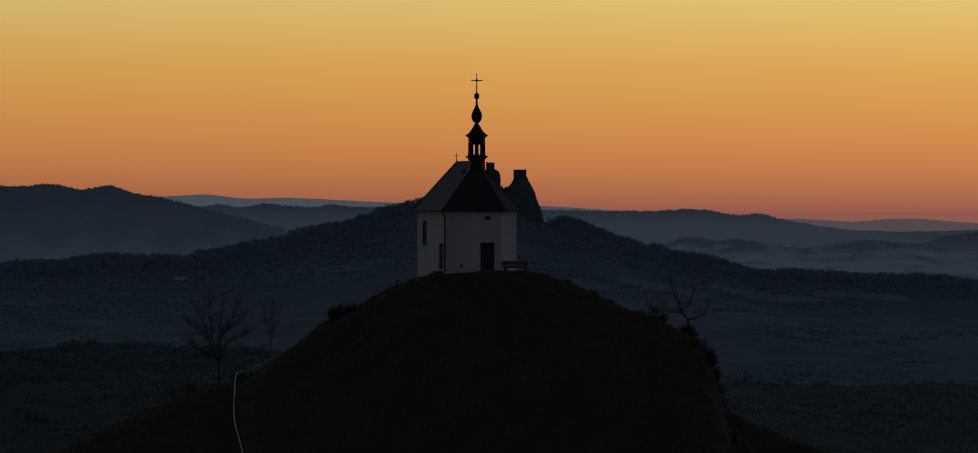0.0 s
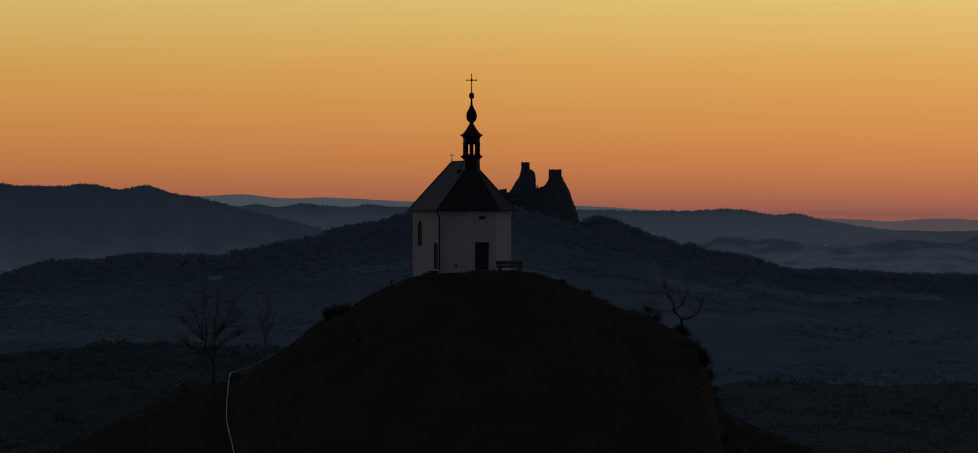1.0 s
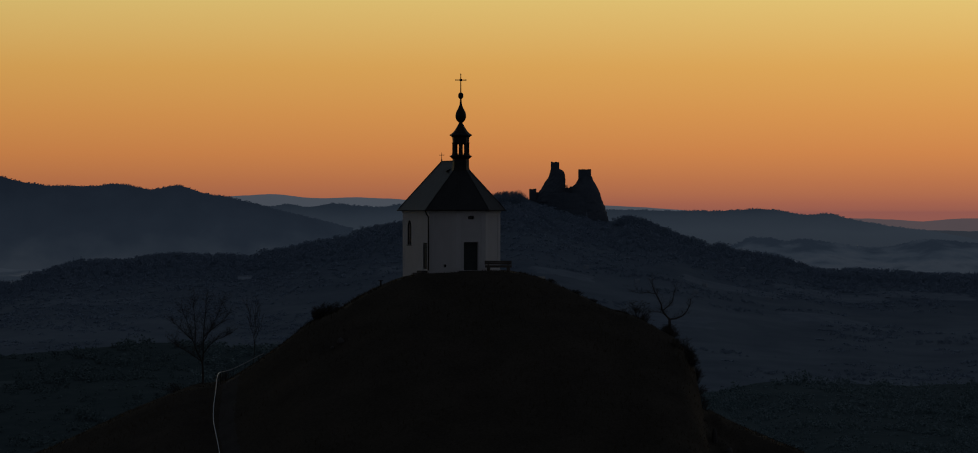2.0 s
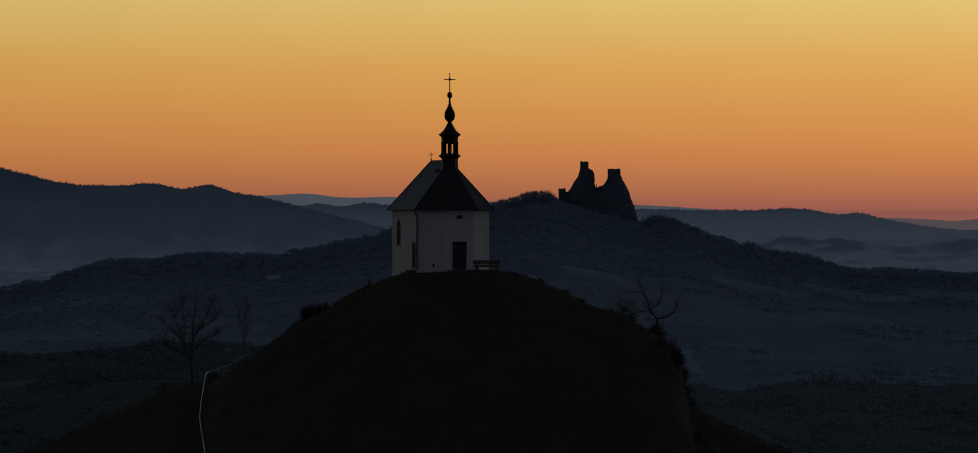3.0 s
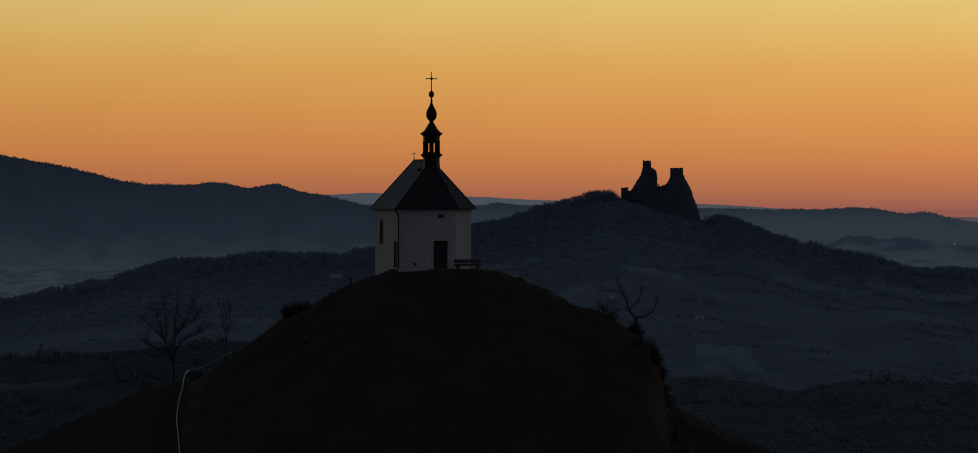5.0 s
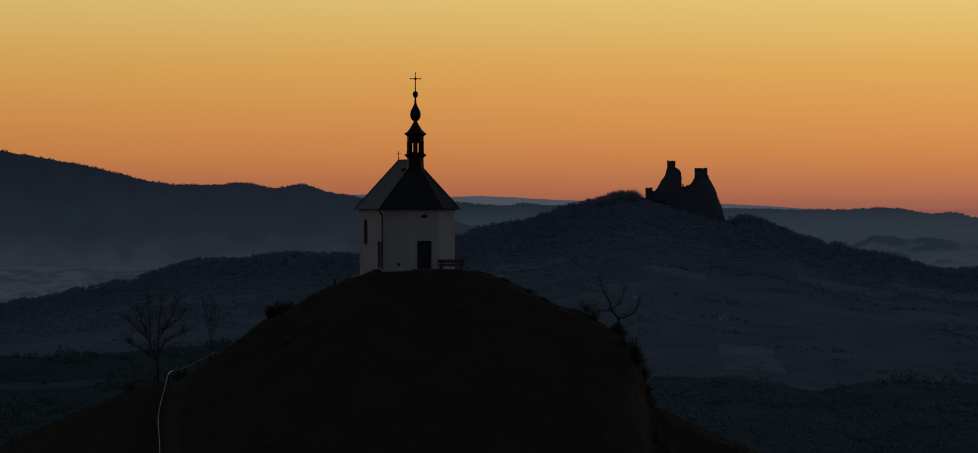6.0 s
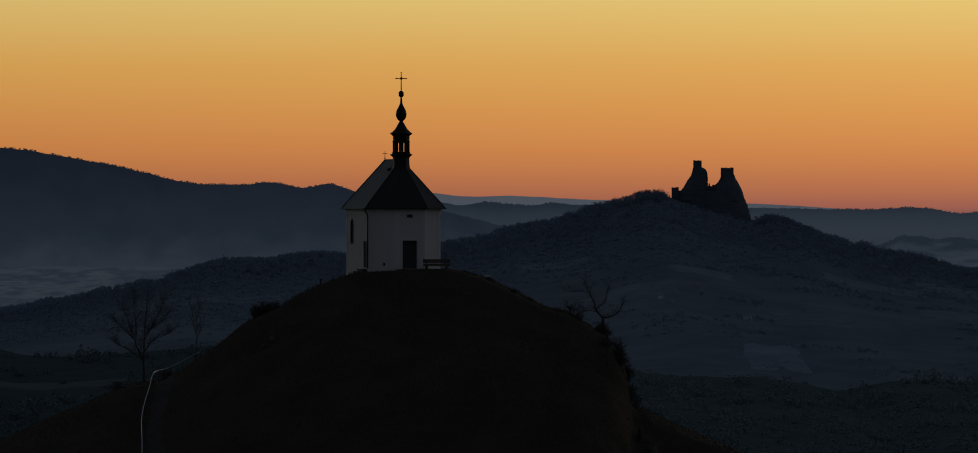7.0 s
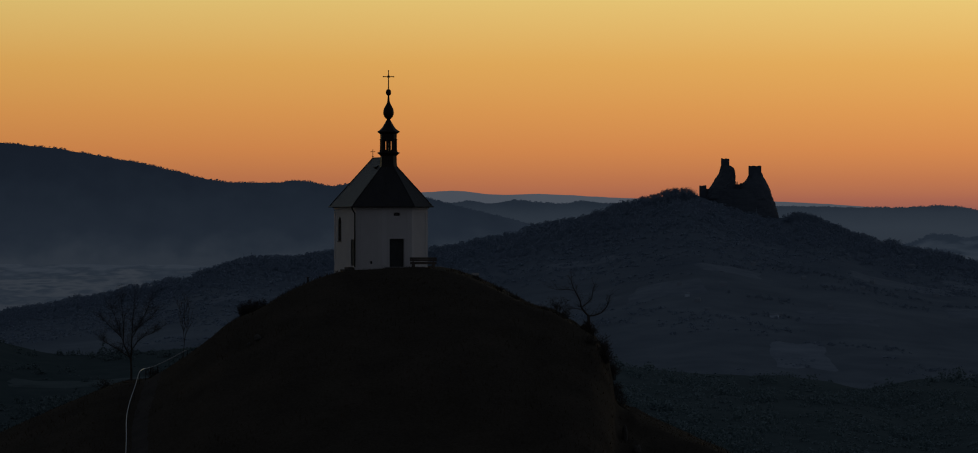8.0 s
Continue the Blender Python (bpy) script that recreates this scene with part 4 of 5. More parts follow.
for k in range(8):
    # arched heads between the posts
    a = k * math.pi / 4
    bm = bmesh.new()
    r, zc = 0.145, sz(231.2)
    arc = [(-0.22, sz(227.9)), (-0.22, sz(232)), (-r, sz(232))] + [(-r * math.cos(t * math.pi / 8), zc + r * 0.8 * math.sin(t * math.pi / 8)) for t in range(1, 8)] + [(r, sz(232)), (0.22, sz(232)), (0.22, sz(227.9))]
    f1 = [bm.verts.new((0.50, y, z)) for y, z in arc]
    f2 = [bm.verts.new((0.56, y, z)) for y, z in arc]
    bm.faces.new(f1)
    bm.faces.new(f2[::-1])
    for i in range(len(arc)):
        bm.faces.new((f1[i], f2[i], f2[(i + 1) % len(arc)], f1[(i + 1) % len(arc)]))
    bmesh.ops.triangulate(bm, faces=[f for f in bm.faces if len(f.verts) > 4])
    p = part("arch", bm, M["copper"], spire)
    p.matrix_local = pose(0, 0, 0, 0, 0, math.degrees(a))
bm = bmesh.new()
lathe(bm, [(0.62, sz(228)), (0.64, sz(220)), (0.70, sz(219)), (0.85, sz(216.6)), (0.85, sz(215.8)), (0.66, sz(213.2)), (0.49, sz(209.5)), (0.37, sz(205.5)), (0.27, sz(201.8)), (0.18, sz(198.5)), (0.12, sz(196.5))], 8, math.pi / 8)
part("lantern_roof", bm, M["copper"], spire)
bm = bmesh.new()
lathe(bm, [(0.12, sz(196.8)), (0.18, sz(195.6)), (0.32, sz(192.5)), (0.40, sz(188)), (0.405, sz(184)), (0.36, sz(179.5)), (0.25, sz(175)), (0.15, sz(171)), (0.09, sz(167)), (0.06, sz(158))], 16)
part("onion", bm, M["copper"], spire, "", True)
bm = bmesh.new()
lathe(bm, [(0.05, sz(158.5)), (0.12, sz(157.6)), (0.20, sz(155.5)), (0.20, sz(150.5)), (0.13, sz(148.6)), (0.04, sz(147.6))], 10)
part("finial_ball", bm, M["copper"], spire)
bm = bmesh.new()
tube(bm, [(0, 0, sz(148)), (0, 0, sz(119))], [0.045, 0.03], 6)
box(bm, -0.40, -0.028, sz(128.6), 0.40, 0.028, sz(127.2))
box(bm, -0.09, -0.032, sz(129.6), 0.09, 0.032, sz(126.2), 0.01)
for x, y in ((-0.40, 127.9), (0.40, 127.9), (0, 118.6)):
    lathe(bm, [(0.01, sz(y) - 0.06), (0.055, sz(y)), (0.01, sz(y) + 0.06)], 6, 0, x, 0)
part("cross", bm, M["iron"], spire, "iron cross")
# the small bell in the lantern
bm = bmesh.new()
lathe(bm, [(0.17, sz(240)), (0.14, sz(239)), (0.11, sz(236)), (0.08, sz(234)), (0.02, sz(233.3)), (0.015, sz(228))], 10)
part("bell", bm, M["iron"], spire, "small dark bell")

# ---- bench beside the door ----
def park_bench(x, y, rz):
    ob = thing("bench", (x, y, gz(x, y) - 0.02), rz, "weathered wooden bench with a plank backrest beside the chapel door", "bench")
    for k in range(2):
        bm = bmesh.new()
        box(bm, -1.0, 0.20, 0.49 + k * 0.145, 1.0, 0.25, 0.63 + k * 0.145, 0.008)
        part("backrest_plank", bm, M["wood"], ob)
    for k in range(3):
        bm = bmesh.new()
        box(bm, -0.98, -0.28 + k * 0.155, 0.27, 0.98, -0.14 + k * 0.155, 0.45, 0.01)
        part("seat_plank", bm, M["wood"], ob)
    for sx in (-0.74, 0.74):
        bm = bmesh.new()
        box(bm, sx - 0.12, -0.26, -0.15, sx + 0.12, -0.02, 0.268, 0.01)
        part("leg", bm, M["wood"], ob)
        bm = bmesh.new()
        box(bm, sx - 0.05, 0.14, -0.15, sx + 0.05, 0.198, 0.74, 0.01)
        part("back_post", bm, M["wood"], ob)
    return ob


park_bench(2.72, -3.9, 3)

# ---- castle ruin on two basalt towers ----
CX, CY = 112.0, 2800.0
castle = thing("castle_ruin", (CX, CY, 0), 0, "ruined castle on two dark basalt rock towers above the woods", "castle")


def rock(rows, seed, depth=0.8, n=36, rough=1.0):
    """A rock stack from rows of (z, left, right), rough all round."""
    bm = bmesh.new()
    rings = []
    zs = [r[0] for r in rows]
    levels = np.linspace(zs[0], zs[-1], 34)
    for z in levels:
        lft = float(np.interp(z, zs, [r[1] for r in rows]))
        rgt = float(np.interp(z, zs, [r[2] for r in rows]))
        c, r = (lft + rgt) / 2, (rgt - lft) / 2
        ringv = []
        for k in range(n):
            a = 2 * math.pi * k / n
            w = 1 + rough * 0.13 * float(wave(seed * 9 + 3 * math.cos(a) + z * 0.05, 3 * math.sin(a) + z * 0.22, 0.9, seed)) * (1 if z < levels[-1] else 0.4)
            w += 0.035 * rough * (math.floor(z / 1.7 + 3 * math.cos(a * 2 + seed)) % 2) * (z < levels[-1])
            ringv.append(bm.verts.new((c + r * w * math.cos(a), r * depth * w * math.sin(a), z)))
        rings.append(ringv)
    for a, b in zip(rings, rings[1:]):
        for k in range(n):
            bm.faces.new((a[k], a[(k + 1) % n], b[(k + 1) % n], b[k]))
    bm.faces.new(rings[-1])
    return bm


def ruin_tower(x0, x1, y0, y1, z0, z1, seed, slope=0.0):
    """A hollow tower stump with a broken crown."""
    r = random.Random(seed)
    bm = bmesh.new()
    t = 0.9
    for xa, ya, xb, yb in ((x0, y0, x1, y0 + t), (x0, y1 - t, x1, y1), (x0, y0 + t, x0 + t, y1 - t), (x1 - t, y0 + t, x1, y1 - t)):
        k = 4 if xb - xa > yb - ya else 3
        for i in range(k):
            f0, f1 = i / k, (i + 1) / k
            top = z1 + r.uniform(-0.45, 0.25) + slope * (f0 - 0.5)
            if xb - xa > yb - ya:
                box(bm, xa + (xb - xa) * f0, ya, z0, xa + (xb - xa) * f1, yb, top)
            else:
                box(bm, xa, ya + (yb - ya) * f0, z0, xb, ya + (yb - ya) * f1, top)
    return bm


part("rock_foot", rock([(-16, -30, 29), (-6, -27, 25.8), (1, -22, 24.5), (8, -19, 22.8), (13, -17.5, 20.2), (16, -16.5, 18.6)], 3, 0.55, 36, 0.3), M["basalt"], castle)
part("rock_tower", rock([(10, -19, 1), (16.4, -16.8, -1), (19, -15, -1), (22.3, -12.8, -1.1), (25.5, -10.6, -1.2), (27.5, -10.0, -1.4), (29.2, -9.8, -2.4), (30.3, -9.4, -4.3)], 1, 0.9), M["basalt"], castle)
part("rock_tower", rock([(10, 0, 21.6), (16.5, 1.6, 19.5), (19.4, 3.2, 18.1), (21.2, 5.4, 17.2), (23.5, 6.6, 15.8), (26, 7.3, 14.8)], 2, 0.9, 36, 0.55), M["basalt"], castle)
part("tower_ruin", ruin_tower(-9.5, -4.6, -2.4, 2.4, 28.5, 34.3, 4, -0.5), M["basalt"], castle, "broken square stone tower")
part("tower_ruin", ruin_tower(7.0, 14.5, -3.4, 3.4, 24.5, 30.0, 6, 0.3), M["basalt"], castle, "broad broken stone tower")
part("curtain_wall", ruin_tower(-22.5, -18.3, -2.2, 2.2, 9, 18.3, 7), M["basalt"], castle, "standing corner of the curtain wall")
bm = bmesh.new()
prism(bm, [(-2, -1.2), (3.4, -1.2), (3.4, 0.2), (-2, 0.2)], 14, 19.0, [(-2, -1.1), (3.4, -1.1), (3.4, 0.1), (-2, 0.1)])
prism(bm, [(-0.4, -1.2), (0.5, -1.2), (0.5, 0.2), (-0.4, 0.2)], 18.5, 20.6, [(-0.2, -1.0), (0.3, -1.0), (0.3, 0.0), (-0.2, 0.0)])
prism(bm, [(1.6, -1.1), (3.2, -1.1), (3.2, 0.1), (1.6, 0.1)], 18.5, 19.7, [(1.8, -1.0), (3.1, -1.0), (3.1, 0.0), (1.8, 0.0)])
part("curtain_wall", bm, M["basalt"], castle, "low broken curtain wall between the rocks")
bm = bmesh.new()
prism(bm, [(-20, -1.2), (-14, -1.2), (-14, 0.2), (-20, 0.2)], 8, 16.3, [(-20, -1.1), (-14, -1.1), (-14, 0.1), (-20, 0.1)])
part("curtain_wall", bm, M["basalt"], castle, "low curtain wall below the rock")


# ---- houses in the valley ----
def house(x, y, rz, w, d, h, mat, label):
    ob = thing("house", (x, y, gz(x, y) + 0.3), rz, label, "house", "village houses")
    bm = bmesh.new()
    box(bm, -w / 2, -d / 2, -1.6, w / 2, d / 2, h)
    part("wall", bm, mat, ob)
    bm = bmesh.new()
    e = 0.1
    vs = [bm.verts.new(p) for p in ((-w / 2 - e, -d / 2 - e, h), (w / 2 + e, -d / 2 - e, h), (w / 2 + e, d / 2 + e, h), (-w / 2 - e, d / 2 + e, h), (-w / 2 - e, 0, h + d * 0.42), (w / 2 + e, 0, h + d * 0.42))]
    for f in ((0, 1, 5, 4), (2, 3, 4, 5), (0, 4, 3), (1, 2, 5), (3, 2, 1, 0)):
        bm.faces.new([vs[i] for i in f])
    part("roof", bm, M["farroof"], ob)
    bm = bmesh.new()
    box(bm, w * 0.18, -0.25, h + d * 0.12, w * 0.18 + 0.4, 0.15, h + d * 0.5)
    part("chimney", bm, mat, ob)
    return ob


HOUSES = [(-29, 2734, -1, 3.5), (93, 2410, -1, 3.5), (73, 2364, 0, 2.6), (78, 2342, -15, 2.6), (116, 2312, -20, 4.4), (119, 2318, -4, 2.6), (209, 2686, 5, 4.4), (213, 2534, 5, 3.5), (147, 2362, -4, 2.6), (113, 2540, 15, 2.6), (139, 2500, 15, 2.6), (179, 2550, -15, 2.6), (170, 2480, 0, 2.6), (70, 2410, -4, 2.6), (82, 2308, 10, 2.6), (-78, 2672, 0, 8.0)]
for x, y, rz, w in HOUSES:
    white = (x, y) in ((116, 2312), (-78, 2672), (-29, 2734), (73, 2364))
    house(x, y, rz, w, 1.9, 1.1, M["farwall" if white else "greywall"], "small white plastered village house with haze-paled tiled roof" if white else "small grey rendered village house with haze-paled tiled roof")


# a single lamp burning far off in the vale
lx, ly = 402.0, 4060.0
yard_lamp = thing("yard_lamp", (lx, ly, gz(lx, ly) - 0.2), 0, "small lit lamp on a post far off in the vale", "lamp")
bm = bmesh.new()
tube(bm, [(0, 0, 0), (0, 0, 2.6)], 0.08, 6)
part("post", bm, M["iron"], yard_lamp)
bm = bmesh.new()
bmesh.ops.create_icosphere(bm, subdivisions=2, radius=0.3, matrix=Matrix.Translation((0, 0, 2.9)))
lamp_glow = material("lamp_globe", (0.75, 0.78, 0.8), (0.85, 0.87, 0.9), 0.4, 5, 1, 0.0, 0.01, 0.0, 0.5)
part("globe", bm, lamp_glow, yard_lamp, "white glowing globe")


# ---- bare trees on the knoll ----
def limb(rng, twigs, start, way, length, radius, level):
    """A crooked limb; sub-branches go on until they are twigs."""
    pts, p, d = [start], Vector(start), Vector(way).normalized()
    n = 5 if level < 2 else 4
    for i in range(n):
        d = (d + Vector((rng.uniform(-1, 1), rng.uniform(-1, 1), rng.uniform(-0.5, 0.9))) * 0.17).normalized()
        p = p + d * length / n
        pts.append(p.copy())
    radii = [radius * (1 - 0.62 * i / n) for i in range(n + 1)]
    tube(twigs, pts, radii, 6 if level < 2 else 3)
    return pts, radii, d


def grow(rng, bm, pts, radii, level, top_level, spread, ratio, count):
    for i in range(1, len(pts)):
        for _ in range(count if i > 1 or level else 1):
            if rng.random() > 0.82:
                continue
            d = (Vector(pts[i]) - Vector(pts[i - 1])).normalized()
            a = rng.uniform(0, 2 * math.pi)
            sidew = d.orthogonal().normalized()
            sidew.rotate(Matrix.Rotation(a, 3, d))
            way = d * math.cos(spread) + sidew * math.sin(spread) * rng.uniform(0.7, 1.2) + Vector((0, 0, 0.15))
            seg = (Vector(pts[-1]) - Vector(pts[0])).length
            q, r, _ = limb(rng, bm, pts[i], way, seg * ratio * rng.uniform(0.7, 1.15), max(radii[i] * 0.62, 0.009), level + 1)
            if level + 1 < top_level:
                grow(rng, bm, q, r, level + 1, top_level, spread, ratio, count)


def bare_tree(name, x, y, height, lean, seed, spread, ratio, label, fork=3, width=0.11, levels=4):
    rng = random.Random(seed)
    ob = thing(name, (x, y, gz(x, y) - 0.15), 0, label, "tree")
    bm = bmesh.new()
    pts, radii, d = limb(rng, bm, (0, 0, 0), (lean, 0, 1), height * 0.34, width, 0)
    part("trunk", bm, M["bark"], ob)
    for k in range(fork):
        bm = bmesh.new()
        a = 2 * math.pi * (k + rng.uniform(-0.2, 0.2)) / fork
        way = Vector((math.cos(a) * math.sin(spread) + lean * 0.6, math.sin(a) * math.sin(spread), 1.0))
        q, r, _ = limb(rng, bm, pts[-1 - (k % 2)], way, height * rng.uniform(0.5, 0.66), width * 0.42, 1)
        grow(rng, bm, q, r, 1, levels, spread, ratio, 2)
        part("limb", bm, M["bark"], ob)
    return ob


bare_tree("young_tree", -15.6, 2.0, 5.0, 0.02, 5, 0.36, 0.42, "slender leafless young tree with upright twigs", 3, 0.04, 3)

GNARLED = [[(0, 0, 0), (0.03, 0, 0.7), (0.0, 0, 1.45)],
           [(0.0, 0, 1.45), (-0.32, 0.1, 1.79), (-0.55, 0.1, 2.12), (-0.6, 0, 2.54), (-0.78, 0.1, 2.92), (-1.05, 0, 3.38), (-1.25, 0.1, 3.93), (-1.2, 0.1, 4.35)],
           [(0.0, 0, 1.45), (0.45, -0.1, 1.49), (0.95, 0, 1.7), (1.3, 0.1, 2.08), (1.5, 0, 2.54), (1.55, 0.1, 2.96)],
           [(-0.5, 0.1, 2.08), (-0.1, 0.3, 2.37), (0.25, 0.3, 2.71), (0.3, 0.2, 3.26), (0.45, 0.2, 3.76)],
           [(-1.0, 0, 3.3), (-1.5, -0.2, 3.38), (-2.2, -0.2, 3.34), (-2.7, -0.1, 3.47)],
           [(-0.35, 0.1, 1.83), (-0.9, -0.3, 2.0), (-1.3, -0.3, 1.95)]]


BROAD_STEMS = [[(0, 0, -0.3), (0, 0, 0.9), (-0.05, 0, 1.7), (0, 0, 2.1)],
         [(0, 0, 1.9), (0.02, 0.05, 2.8), (0.05, 0.1, 3.7), (0.1, 0.05, 4.6), (0.2, 0, 5.5), (0.22, 0.05, 6.4)],
         [(-0.05, 0, 1.7), (-0.45, 0.1, 2.5), (-0.75, 0.15, 3.3), (-0.95, 0.1, 4.1), (-1.3, 0.1, 5.0), (-1.6, 0.1, 5.7)],
         [(-0.75, 0.15, 3.3), (-1.3, 0.4, 3.8), (-1.9, 0.5, 4.4), (-2.45, 0.5, 4.75)],
         [(-0.05, 0, 1.75), (-0.7, -0.3, 2.2), (-1.3, -0.5, 2.6), (-1.9, -0.6, 2.95), (-2.3, -0.6, 3.3)]]
BROAD_SIDES = [[(0.01, 0, 2.3), (0.5, -0.2, 3.0), (1.0, -0.3, 3.4), (1.6, -0.4, 3.6), (2.0, -0.4, 3.9)],
         [(0.03, 0.08, 3.2), (0.5, 0.4, 4.1), (0.9, 0.6, 4.9), (1.25, 0.6, 5.6), (1.4, 0.6, 6.1)],
         [(-0.6, 0.12, 2.9), (-0.55, -0.4, 3.9), (-0.6, -0.6, 4.9), (-0.7, -0.6, 5.8), (-0.65, -0.5, 6.4)],
         [(0.05, 0.1, 3.6), (0.7, -0.1, 4.2), (1.4, -0.2, 4.7), (1.9, -0.2, 5.3)]]


def shaped_tree(name, x, y, limbs, girth, seed, count, reach, twig, label):
    """A bare tree on drawn limbs, each with its own side shoots and twigs."""
    rng = random.Random(seed)
    ob = thing(name, (x, y, gz(x, y) - 0.1), 0, label, "tree")
    for k, pts in enumerate(limbs):
        r0 = girth[min(k, len(girth) - 1)]
        radii = [r0 * (1 - 0.75 * i / (len(pts) - 1) * (k > 0)) for i in range(len(pts))]
        bm = bmesh.new()
        tube(bm, [Vector(q) for q in pts], radii, 6)
        if k:
            for i in range(1, len(pts)):
                for _ in range(count):
                    a, b = Vector(pts[i - 1]), Vector(pts[i])
                    way = (b - a).normalized() * 0.8 + Vector((rng.uniform(-1, 1), rng.uniform(-1, 1), rng.uniform(-0.2, 0.9))) * 0.8
                    q, r, _d = limb(rng, bm, a.lerp(b, rng.random()), way, reach * rng.uniform(0.5, 1.3), 0.010, 2)
                    for j in range(1, len(q)):
                        for _ in range(twig):
                            way = Vector((rng.uniform(-1, 1), rng.uniform(-1, 1), rng.uniform(-0.3, 1.0)))
                            limb(rng, bm, q[j], way, reach * rng.uniform(0.25, 0.7), 0.005, 3)
        part("trunk" if k == 0 else "limb", bm, M["bark"], ob)
    return ob


shaped_tree("bare_tree", -19.3, 0, BROAD_STEMS + BROAD_SIDES, (0.09, 0.056, 0.052, 0.038, 0.045, 0.042, 0.036, 0.036, 0.034), 31, 6, 0.95, 4, "tall leafless tree with a broad fine crown beside the path")
shaped_tree("gnarled_tree", 14.95, -12.5, GNARLED, (0.11, 0.08, 0.07, 0.045, 0.032, 0.028), 23, 4, 0.6, 2, "crooked leafless tree at the edge of the knoll")


def shrub(x, y, h, w, seed, label):
    rng = random.Random(seed)
    ob = thing("shrub", (x, y, gz(x, y) - 0.1), 0, label, "shrub")
    bm = bmesh.new()
    for k in range(44):
        a, s = rng.uniform(0, 6.28), rng.uniform(0.1, 1) * w / 2
        b = Vector((math.cos(a) * s * 0.4, math.sin(a) * s * 0.4, 0))
        tip = Vector((math.cos(a) * s, math.sin(a) * s, h * rng.uniform(0.25, 1.0) * (1 - 2.6 * (s / w) ** 2)))
        m_ = b.lerp(tip, 0.5) + Vector((rng.uniform(-0.1, 0.1), rng.uniform(-0.1, 0.1), 0.1))
        tube(bm, [b, m_, tip], [0.014, 0.010, 0.005], 3)
        for j in range(7):
            s0 = m_.lerp(tip, rng.random())
            tube(bm, [s0, s0 + Vector((rng.uniform(-1, 1), rng.uniform(-1, 1), rng.uniform(0, 1))) * 0.22 * h], [0.009, 0.004], 3)
    tagged(part("brushwood", bm, M["bark"], ob), kind="stuff")
    bm = bmesh.new()
    for k in range(int(16 * h * w)):
        a, s, z = rng.uniform(0, 6.28), math.sqrt(rng.random()) * w / 2, rng.uniform(0.1, 0.85) * h
        c = Vector((math.cos(a) * s * (1 - 0.4 * z / h), math.sin(a) * s * (1 - 0.4 * z / h), z))
        u = Vector((rng.uniform(-1, 1), rng.uniform(-1, 1), rng.uniform(-1, 1))).normalized() * 0.07
        v = u.orthogonal().normalized() * 0.035
        bm.faces.new([bm.verts.new(c + q) for q in (u, v, -u, -v)])
    tagged(part("foliage", bm, M["tuft"], ob, "withered leaves"), kind="stuff")
    return ob


for x, y, h, w, seed in ((-10.15, -2, 1.25, 1.7, 1), (-9.3, -2.2, 0.8, 1.5, 2), (-10.85, -2.4, 1.35, 0.9, 13), (-9.8, -2.6, 1.05, 1.4, 19), (-10.5, -2.2, 1.2, 1.2, 18), (15.9, -12.5, 1.5, 1.8, 14), (16.6, -12.4, 1.9, 1.5, 16), (12.7, -10.2, 1.6, 2.6, 17), (6.6, -4, 0.45, 1.0, 3), (8.4, -6, 0.5, 1.3, 4), (13.2, -11, 0.7, 2.0, 7),
                         (-21.5, 2, 0.9, 2.4, 10), (-17.8, 3, 1.0, 1.8, 11), (9.6, -7, 0.4, 1.1, 12)):
    shrub(x, y, h, w, seed, "dry leafless shrub on the slope of the knoll")

rng_s = random.Random(77)
for k in range(15):
    x = rng_s.uniform(14.6, 17.3)
    shrub(x, -0.8 * (x - 3) - 2 + rng_s.uniform(-8, 3), rng_s.uniform(0.6, 1.5), rng_s.uniform(0.9, 1.7), 100 + k, "dry scrub clinging to the rocky edge of the knoll")

# ---- loose stones and outcrops on the knoll ----
def boulder(x, y, w, h, seed, label):
    """A weathered stone, half sunk in the turf."""
    rng = random.Random(seed)
    ob = thing("boulder", (x, y, gz(x, y)), rng.uniform(0, 360), label, "stone")
    bm = bmesh.new()
    bmesh.ops.create_icosphere(bm, subdivisions=2, radius=0.5)
    off = seed * 3.7
    for v in bm.verts:
        k = 1 + 0.28 * float(wave(v.co.x * 2 + off, v.co.y * 2 + v.co.z * 3, 0.8, seed, 3))
        v.co = Vector((v.co.x * w * k, v.co.y * w * 0.7 * k, max(v.co.z * 1.7 * k, -0.3) * h + 0.2 * h))
    part("stone", bm, M["step"], ob)
    return ob


def slope_spot(x, z):
    """Where the near slope at x reaches height z."""
    y = 0.0
    while gz(x, y) > z and y > -60:
        y -= 0.4
    return y


for x, z, w, h, seed, label in ((-8.9, -4.8, 0.75, 0.35, 3, "grey stone lying in the grass of the slope"), (-9.5, -5.3, 0.4, 0.2, 4, "small grey stone in the grass"),
                                (17.5, -11.7, 0.55, 1.1, 6, "pale upright rock at the foot of the crag"),
                                (16.9, -10.3, 0.7, 0.6, 7, "pale rock jutting from the crag"), (18.3, -12.4, 0.9, 0.5, 8, "broken rock below the crag"), (20.6, -13.1, 0.8, 0.4, 9, "broken rock below the crag")):
    boulder(x, slope_spot(x, z), w, h, seed, label)

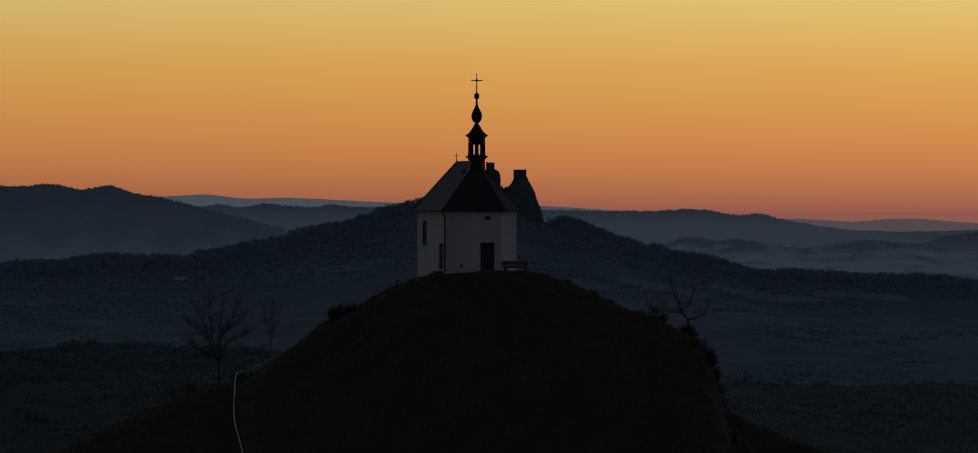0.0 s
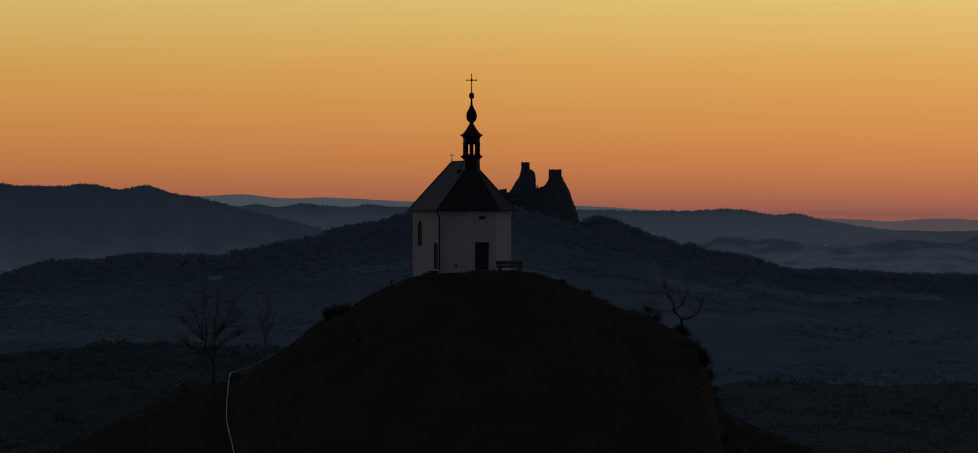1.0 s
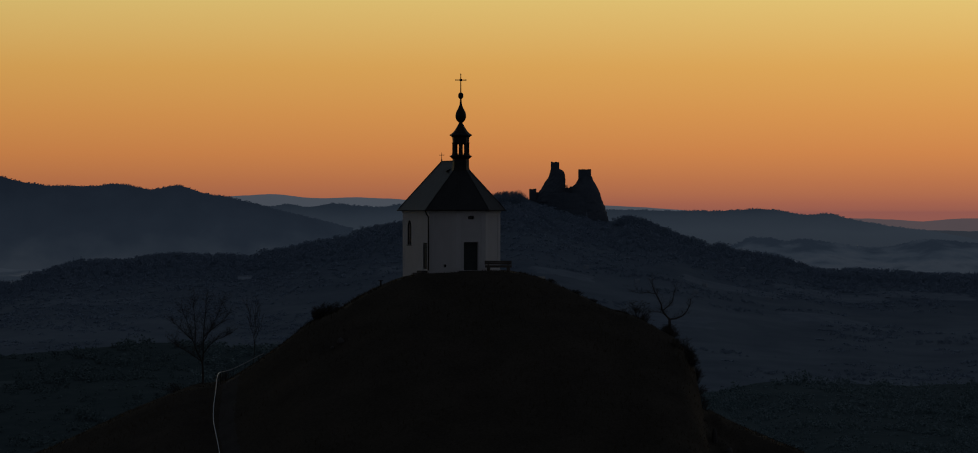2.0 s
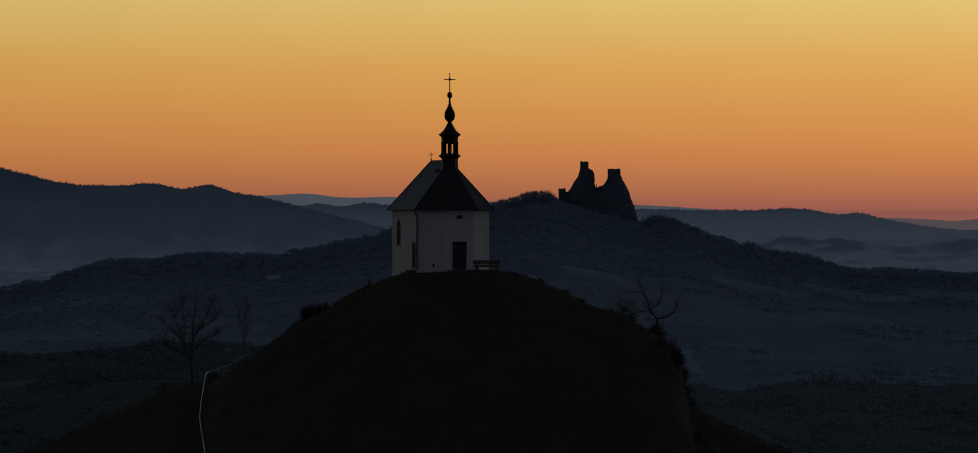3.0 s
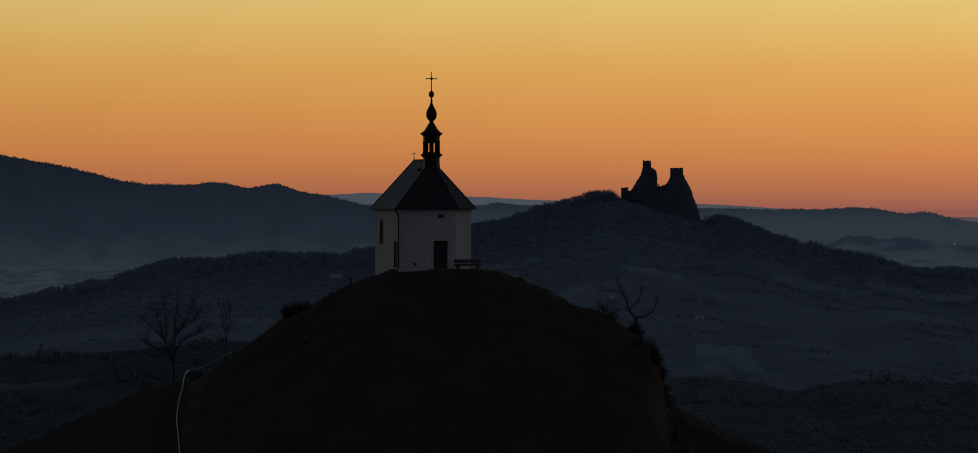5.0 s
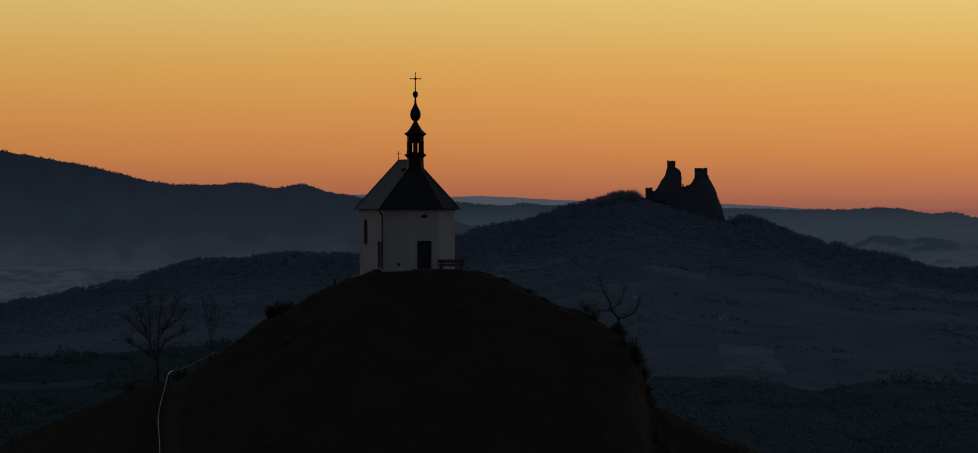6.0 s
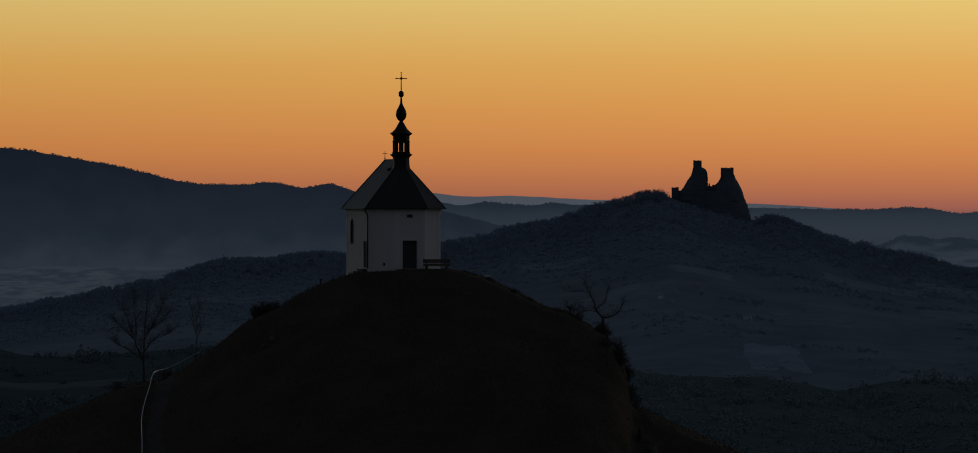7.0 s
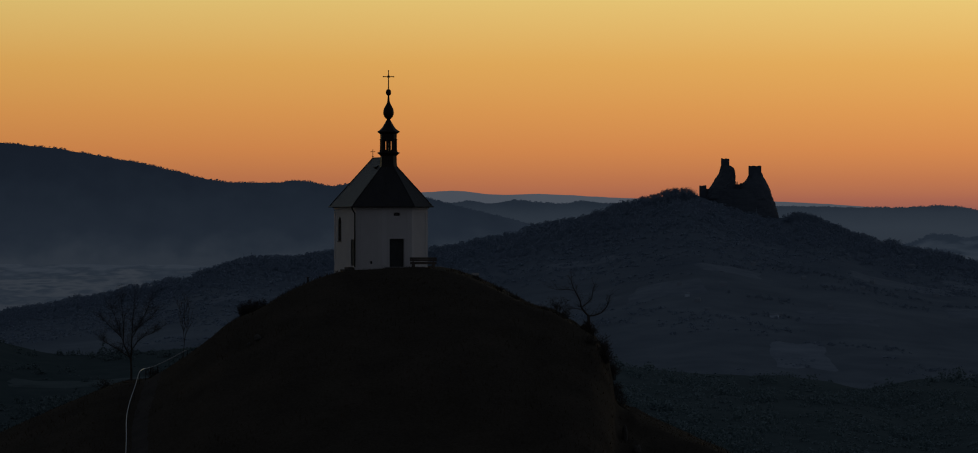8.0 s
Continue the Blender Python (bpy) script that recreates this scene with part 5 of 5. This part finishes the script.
# ---- information board and marker post by the hilltop ----
def lectern_board(x, y, rz):
    ob = thing("information_board", (x, y, gz(x, y) - 0.05), rz, "small pale slanted information board on two wooden posts", "sign")
    for sx in (-0.2, 0.2):
        bm = bmesh.new()
        box(bm, sx - 0.035, -0.035, -0.3, sx + 0.035, 0.035, 0.93, 0.006)
        part("post", bm, M["wood"], ob)
    bm = bmesh.new()
    box(bm, -0.27, -0.2, -0.02, 0.27, 0.2, 0.02, 0.006)
    bmesh.ops.transform(bm, verts=bm.verts, matrix=Matrix.Translation((0, -0.03, 0.98)) @ Matrix.Rotation(math.radians(24), 4, "X"))
    part("panel", bm, M["plinth"], ob, "pale printed panel")
    return ob


lectern_board(6.35, 8.6, 8)


def marker_post(x, y, rz):
    ob = thing("marker_post", (x, y, gz(x, y) - 0.05), rz, "low dark wooden post with a flat cap on the slope", "post")
    bm = bmesh.new()
    box(bm, -0.06, -0.06, -0.3, 0.06, 0.06, 0.5, 0.01)
    part("post", bm, M["bark"], ob)
    bm = bmesh.new()
    box(bm, -0.17, -0.13, 0.502, 0.17, 0.13, 0.55, 0.01)
    part("cap", bm, M["bark"], ob)
    return ob


marker_post(-6.0, -1.0, 12)

# ---- the path's pale handrail ----
RAIL = [(-14.6, -6.8), (-15.0, -6.6), (-16.0, -6.2), (-16.9, -5.6), (-17.45, -5.2), (-17.85, -5.0), (-17.95, -9.0), (-17.98, -13.0), (-18.0, -17.0), (-17.9, -21.0), (-17.5, -26.0), (-17.2, -30.0), (-16.8, -36.0)]
fence = thing("handrail", (0, 0, 0), 0, "pale galvanised handrail on thin iron posts along the path", "fence")
HIGH = [0.42, 0.48, 0.60, 0.72, 0.82] + [0.9] * (len(RAIL) - 5)
tops = [Vector((x, y, gz(x, y) + h)) for (x, y), h in zip(RAIL, HIGH)]


def bend(a, b, c, d, u):
    """A point of the smooth curve from b to c."""
    return 0.5 * (2 * b + (c - a) * u + (2 * a - 5 * b + 4 * c - d) * u * u + (3 * b - a - 3 * c + d) * u ** 3)


for i in range(len(tops) - 1):
    bm = bmesh.new()
    around = tops[max(i - 1, 0)], tops[i], tops[i + 1], tops[min(i + 2, len(tops) - 1)]
    tube(bm, [bend(*around, k / 6) for k in range(7)], 0.027, 8)
    part("rail", bm, M["rail"], fence)
for a, h in zip(tops, HIGH):
    bm = bmesh.new()
    tube(bm, [a - Vector((0, 0, h + 0.3)), a + Vector((0, 0, 0.01))], 0.02, 6)
    part("post", bm, M["iron"], fence)

# the trodden path beside it, draped on the slope
bm = bmesh.new()
walkway = [(x + 0.25, y) for x, y in RAIL]
line = [Vector(walkway[0])]
for a, b in zip(walkway, walkway[1:]):
    for k in range(1, 9):
        line.append(Vector(a).lerp(Vector(b), k / 8))
rows_p = []
for i, p in enumerate(line):
    d = (line[min(i + 1, len(line) - 1)] - line[max(i - 1, 0)]).normalized()
    n = Vector((-d.y, d.x))
    if n.x < 0 or (abs(n.x) < 0.4 and n.y > 0):
        n = -n
    rows_p.append([bm.verts.new((*(p + n * s), gz(*(p + n * s)) + 0.03 - 0.05 * (s in (0, 1.4)))) for s in (0, 0.35, 0.7, 1.05, 1.4)])
for a, b in zip(rows_p, rows_p[1:]):
    for k in range(4):
        bm.faces.new((a[k], a[k + 1], b[k + 1], b[k]))
bmesh.ops.recalc_face_normals(bm, faces=bm.faces)
path_ob = new("path", mesh_of("path", bm, M["path"], True))
tagged(path_ob, "narrow trodden earth path beside the handrail", "path", "", "structure")

# ---- grass on the knoll ----
def tufts():
    rng = np.random.default_rng(12)
    n = 30000
    x, y = rng.uniform(-34, 30, n), rng.uniform(-44, 12, n)
    keep = ~((np.abs(x + 0.7) < 5.2) & (y > -3.4) & (y < 9))
    x, y = x[keep], y[keep]
    n = len(x)
    z = ground(x, y)
    a = rng.uniform(0, 6.28, n)
    h = rng.uniform(0.07, 0.20, n) * np.where(wave(x, y, 5, 91, 2) > 0.1, 1.5, 0.8)
    lean = rng.normal(0, 0.10, (n, 2))
    w = rng.uniform(0.012, 0.03, n)
    p0 = np.stack([x - w * np.cos(a), y - w * np.sin(a), z - 0.03], -1)
    p1 = np.stack([x + w * np.cos(a), y + w * np.sin(a), z - 0.03], -1)
    p2 = np.stack([x + lean[:, 0], y + lean[:, 1], z + h], -1)
    v = np.stack([p0, p1, p2], 1).reshape(-1, 3)
    me = bpy.data.meshes.new("grass")
    me.vertices.add(len(v))
    me.vertices.foreach_set("co", v.ravel())
    me.loops.add(len(v))
    me.loops.foreach_set("vertex_index", np.arange(len(v)))
    me.polygons.add(n)
    me.polygons.foreach_set("loop_start", np.arange(n) * 3)
    me.polygons.foreach_set("loop_total", np.full(n, 3))
    me.materials.append(M["tuft"])
    me.update(calc_edges=True)
    tagged(new("grass", me), "dry winter grass tufts covering the knoll", "grass", "", "stuff")


tufts()
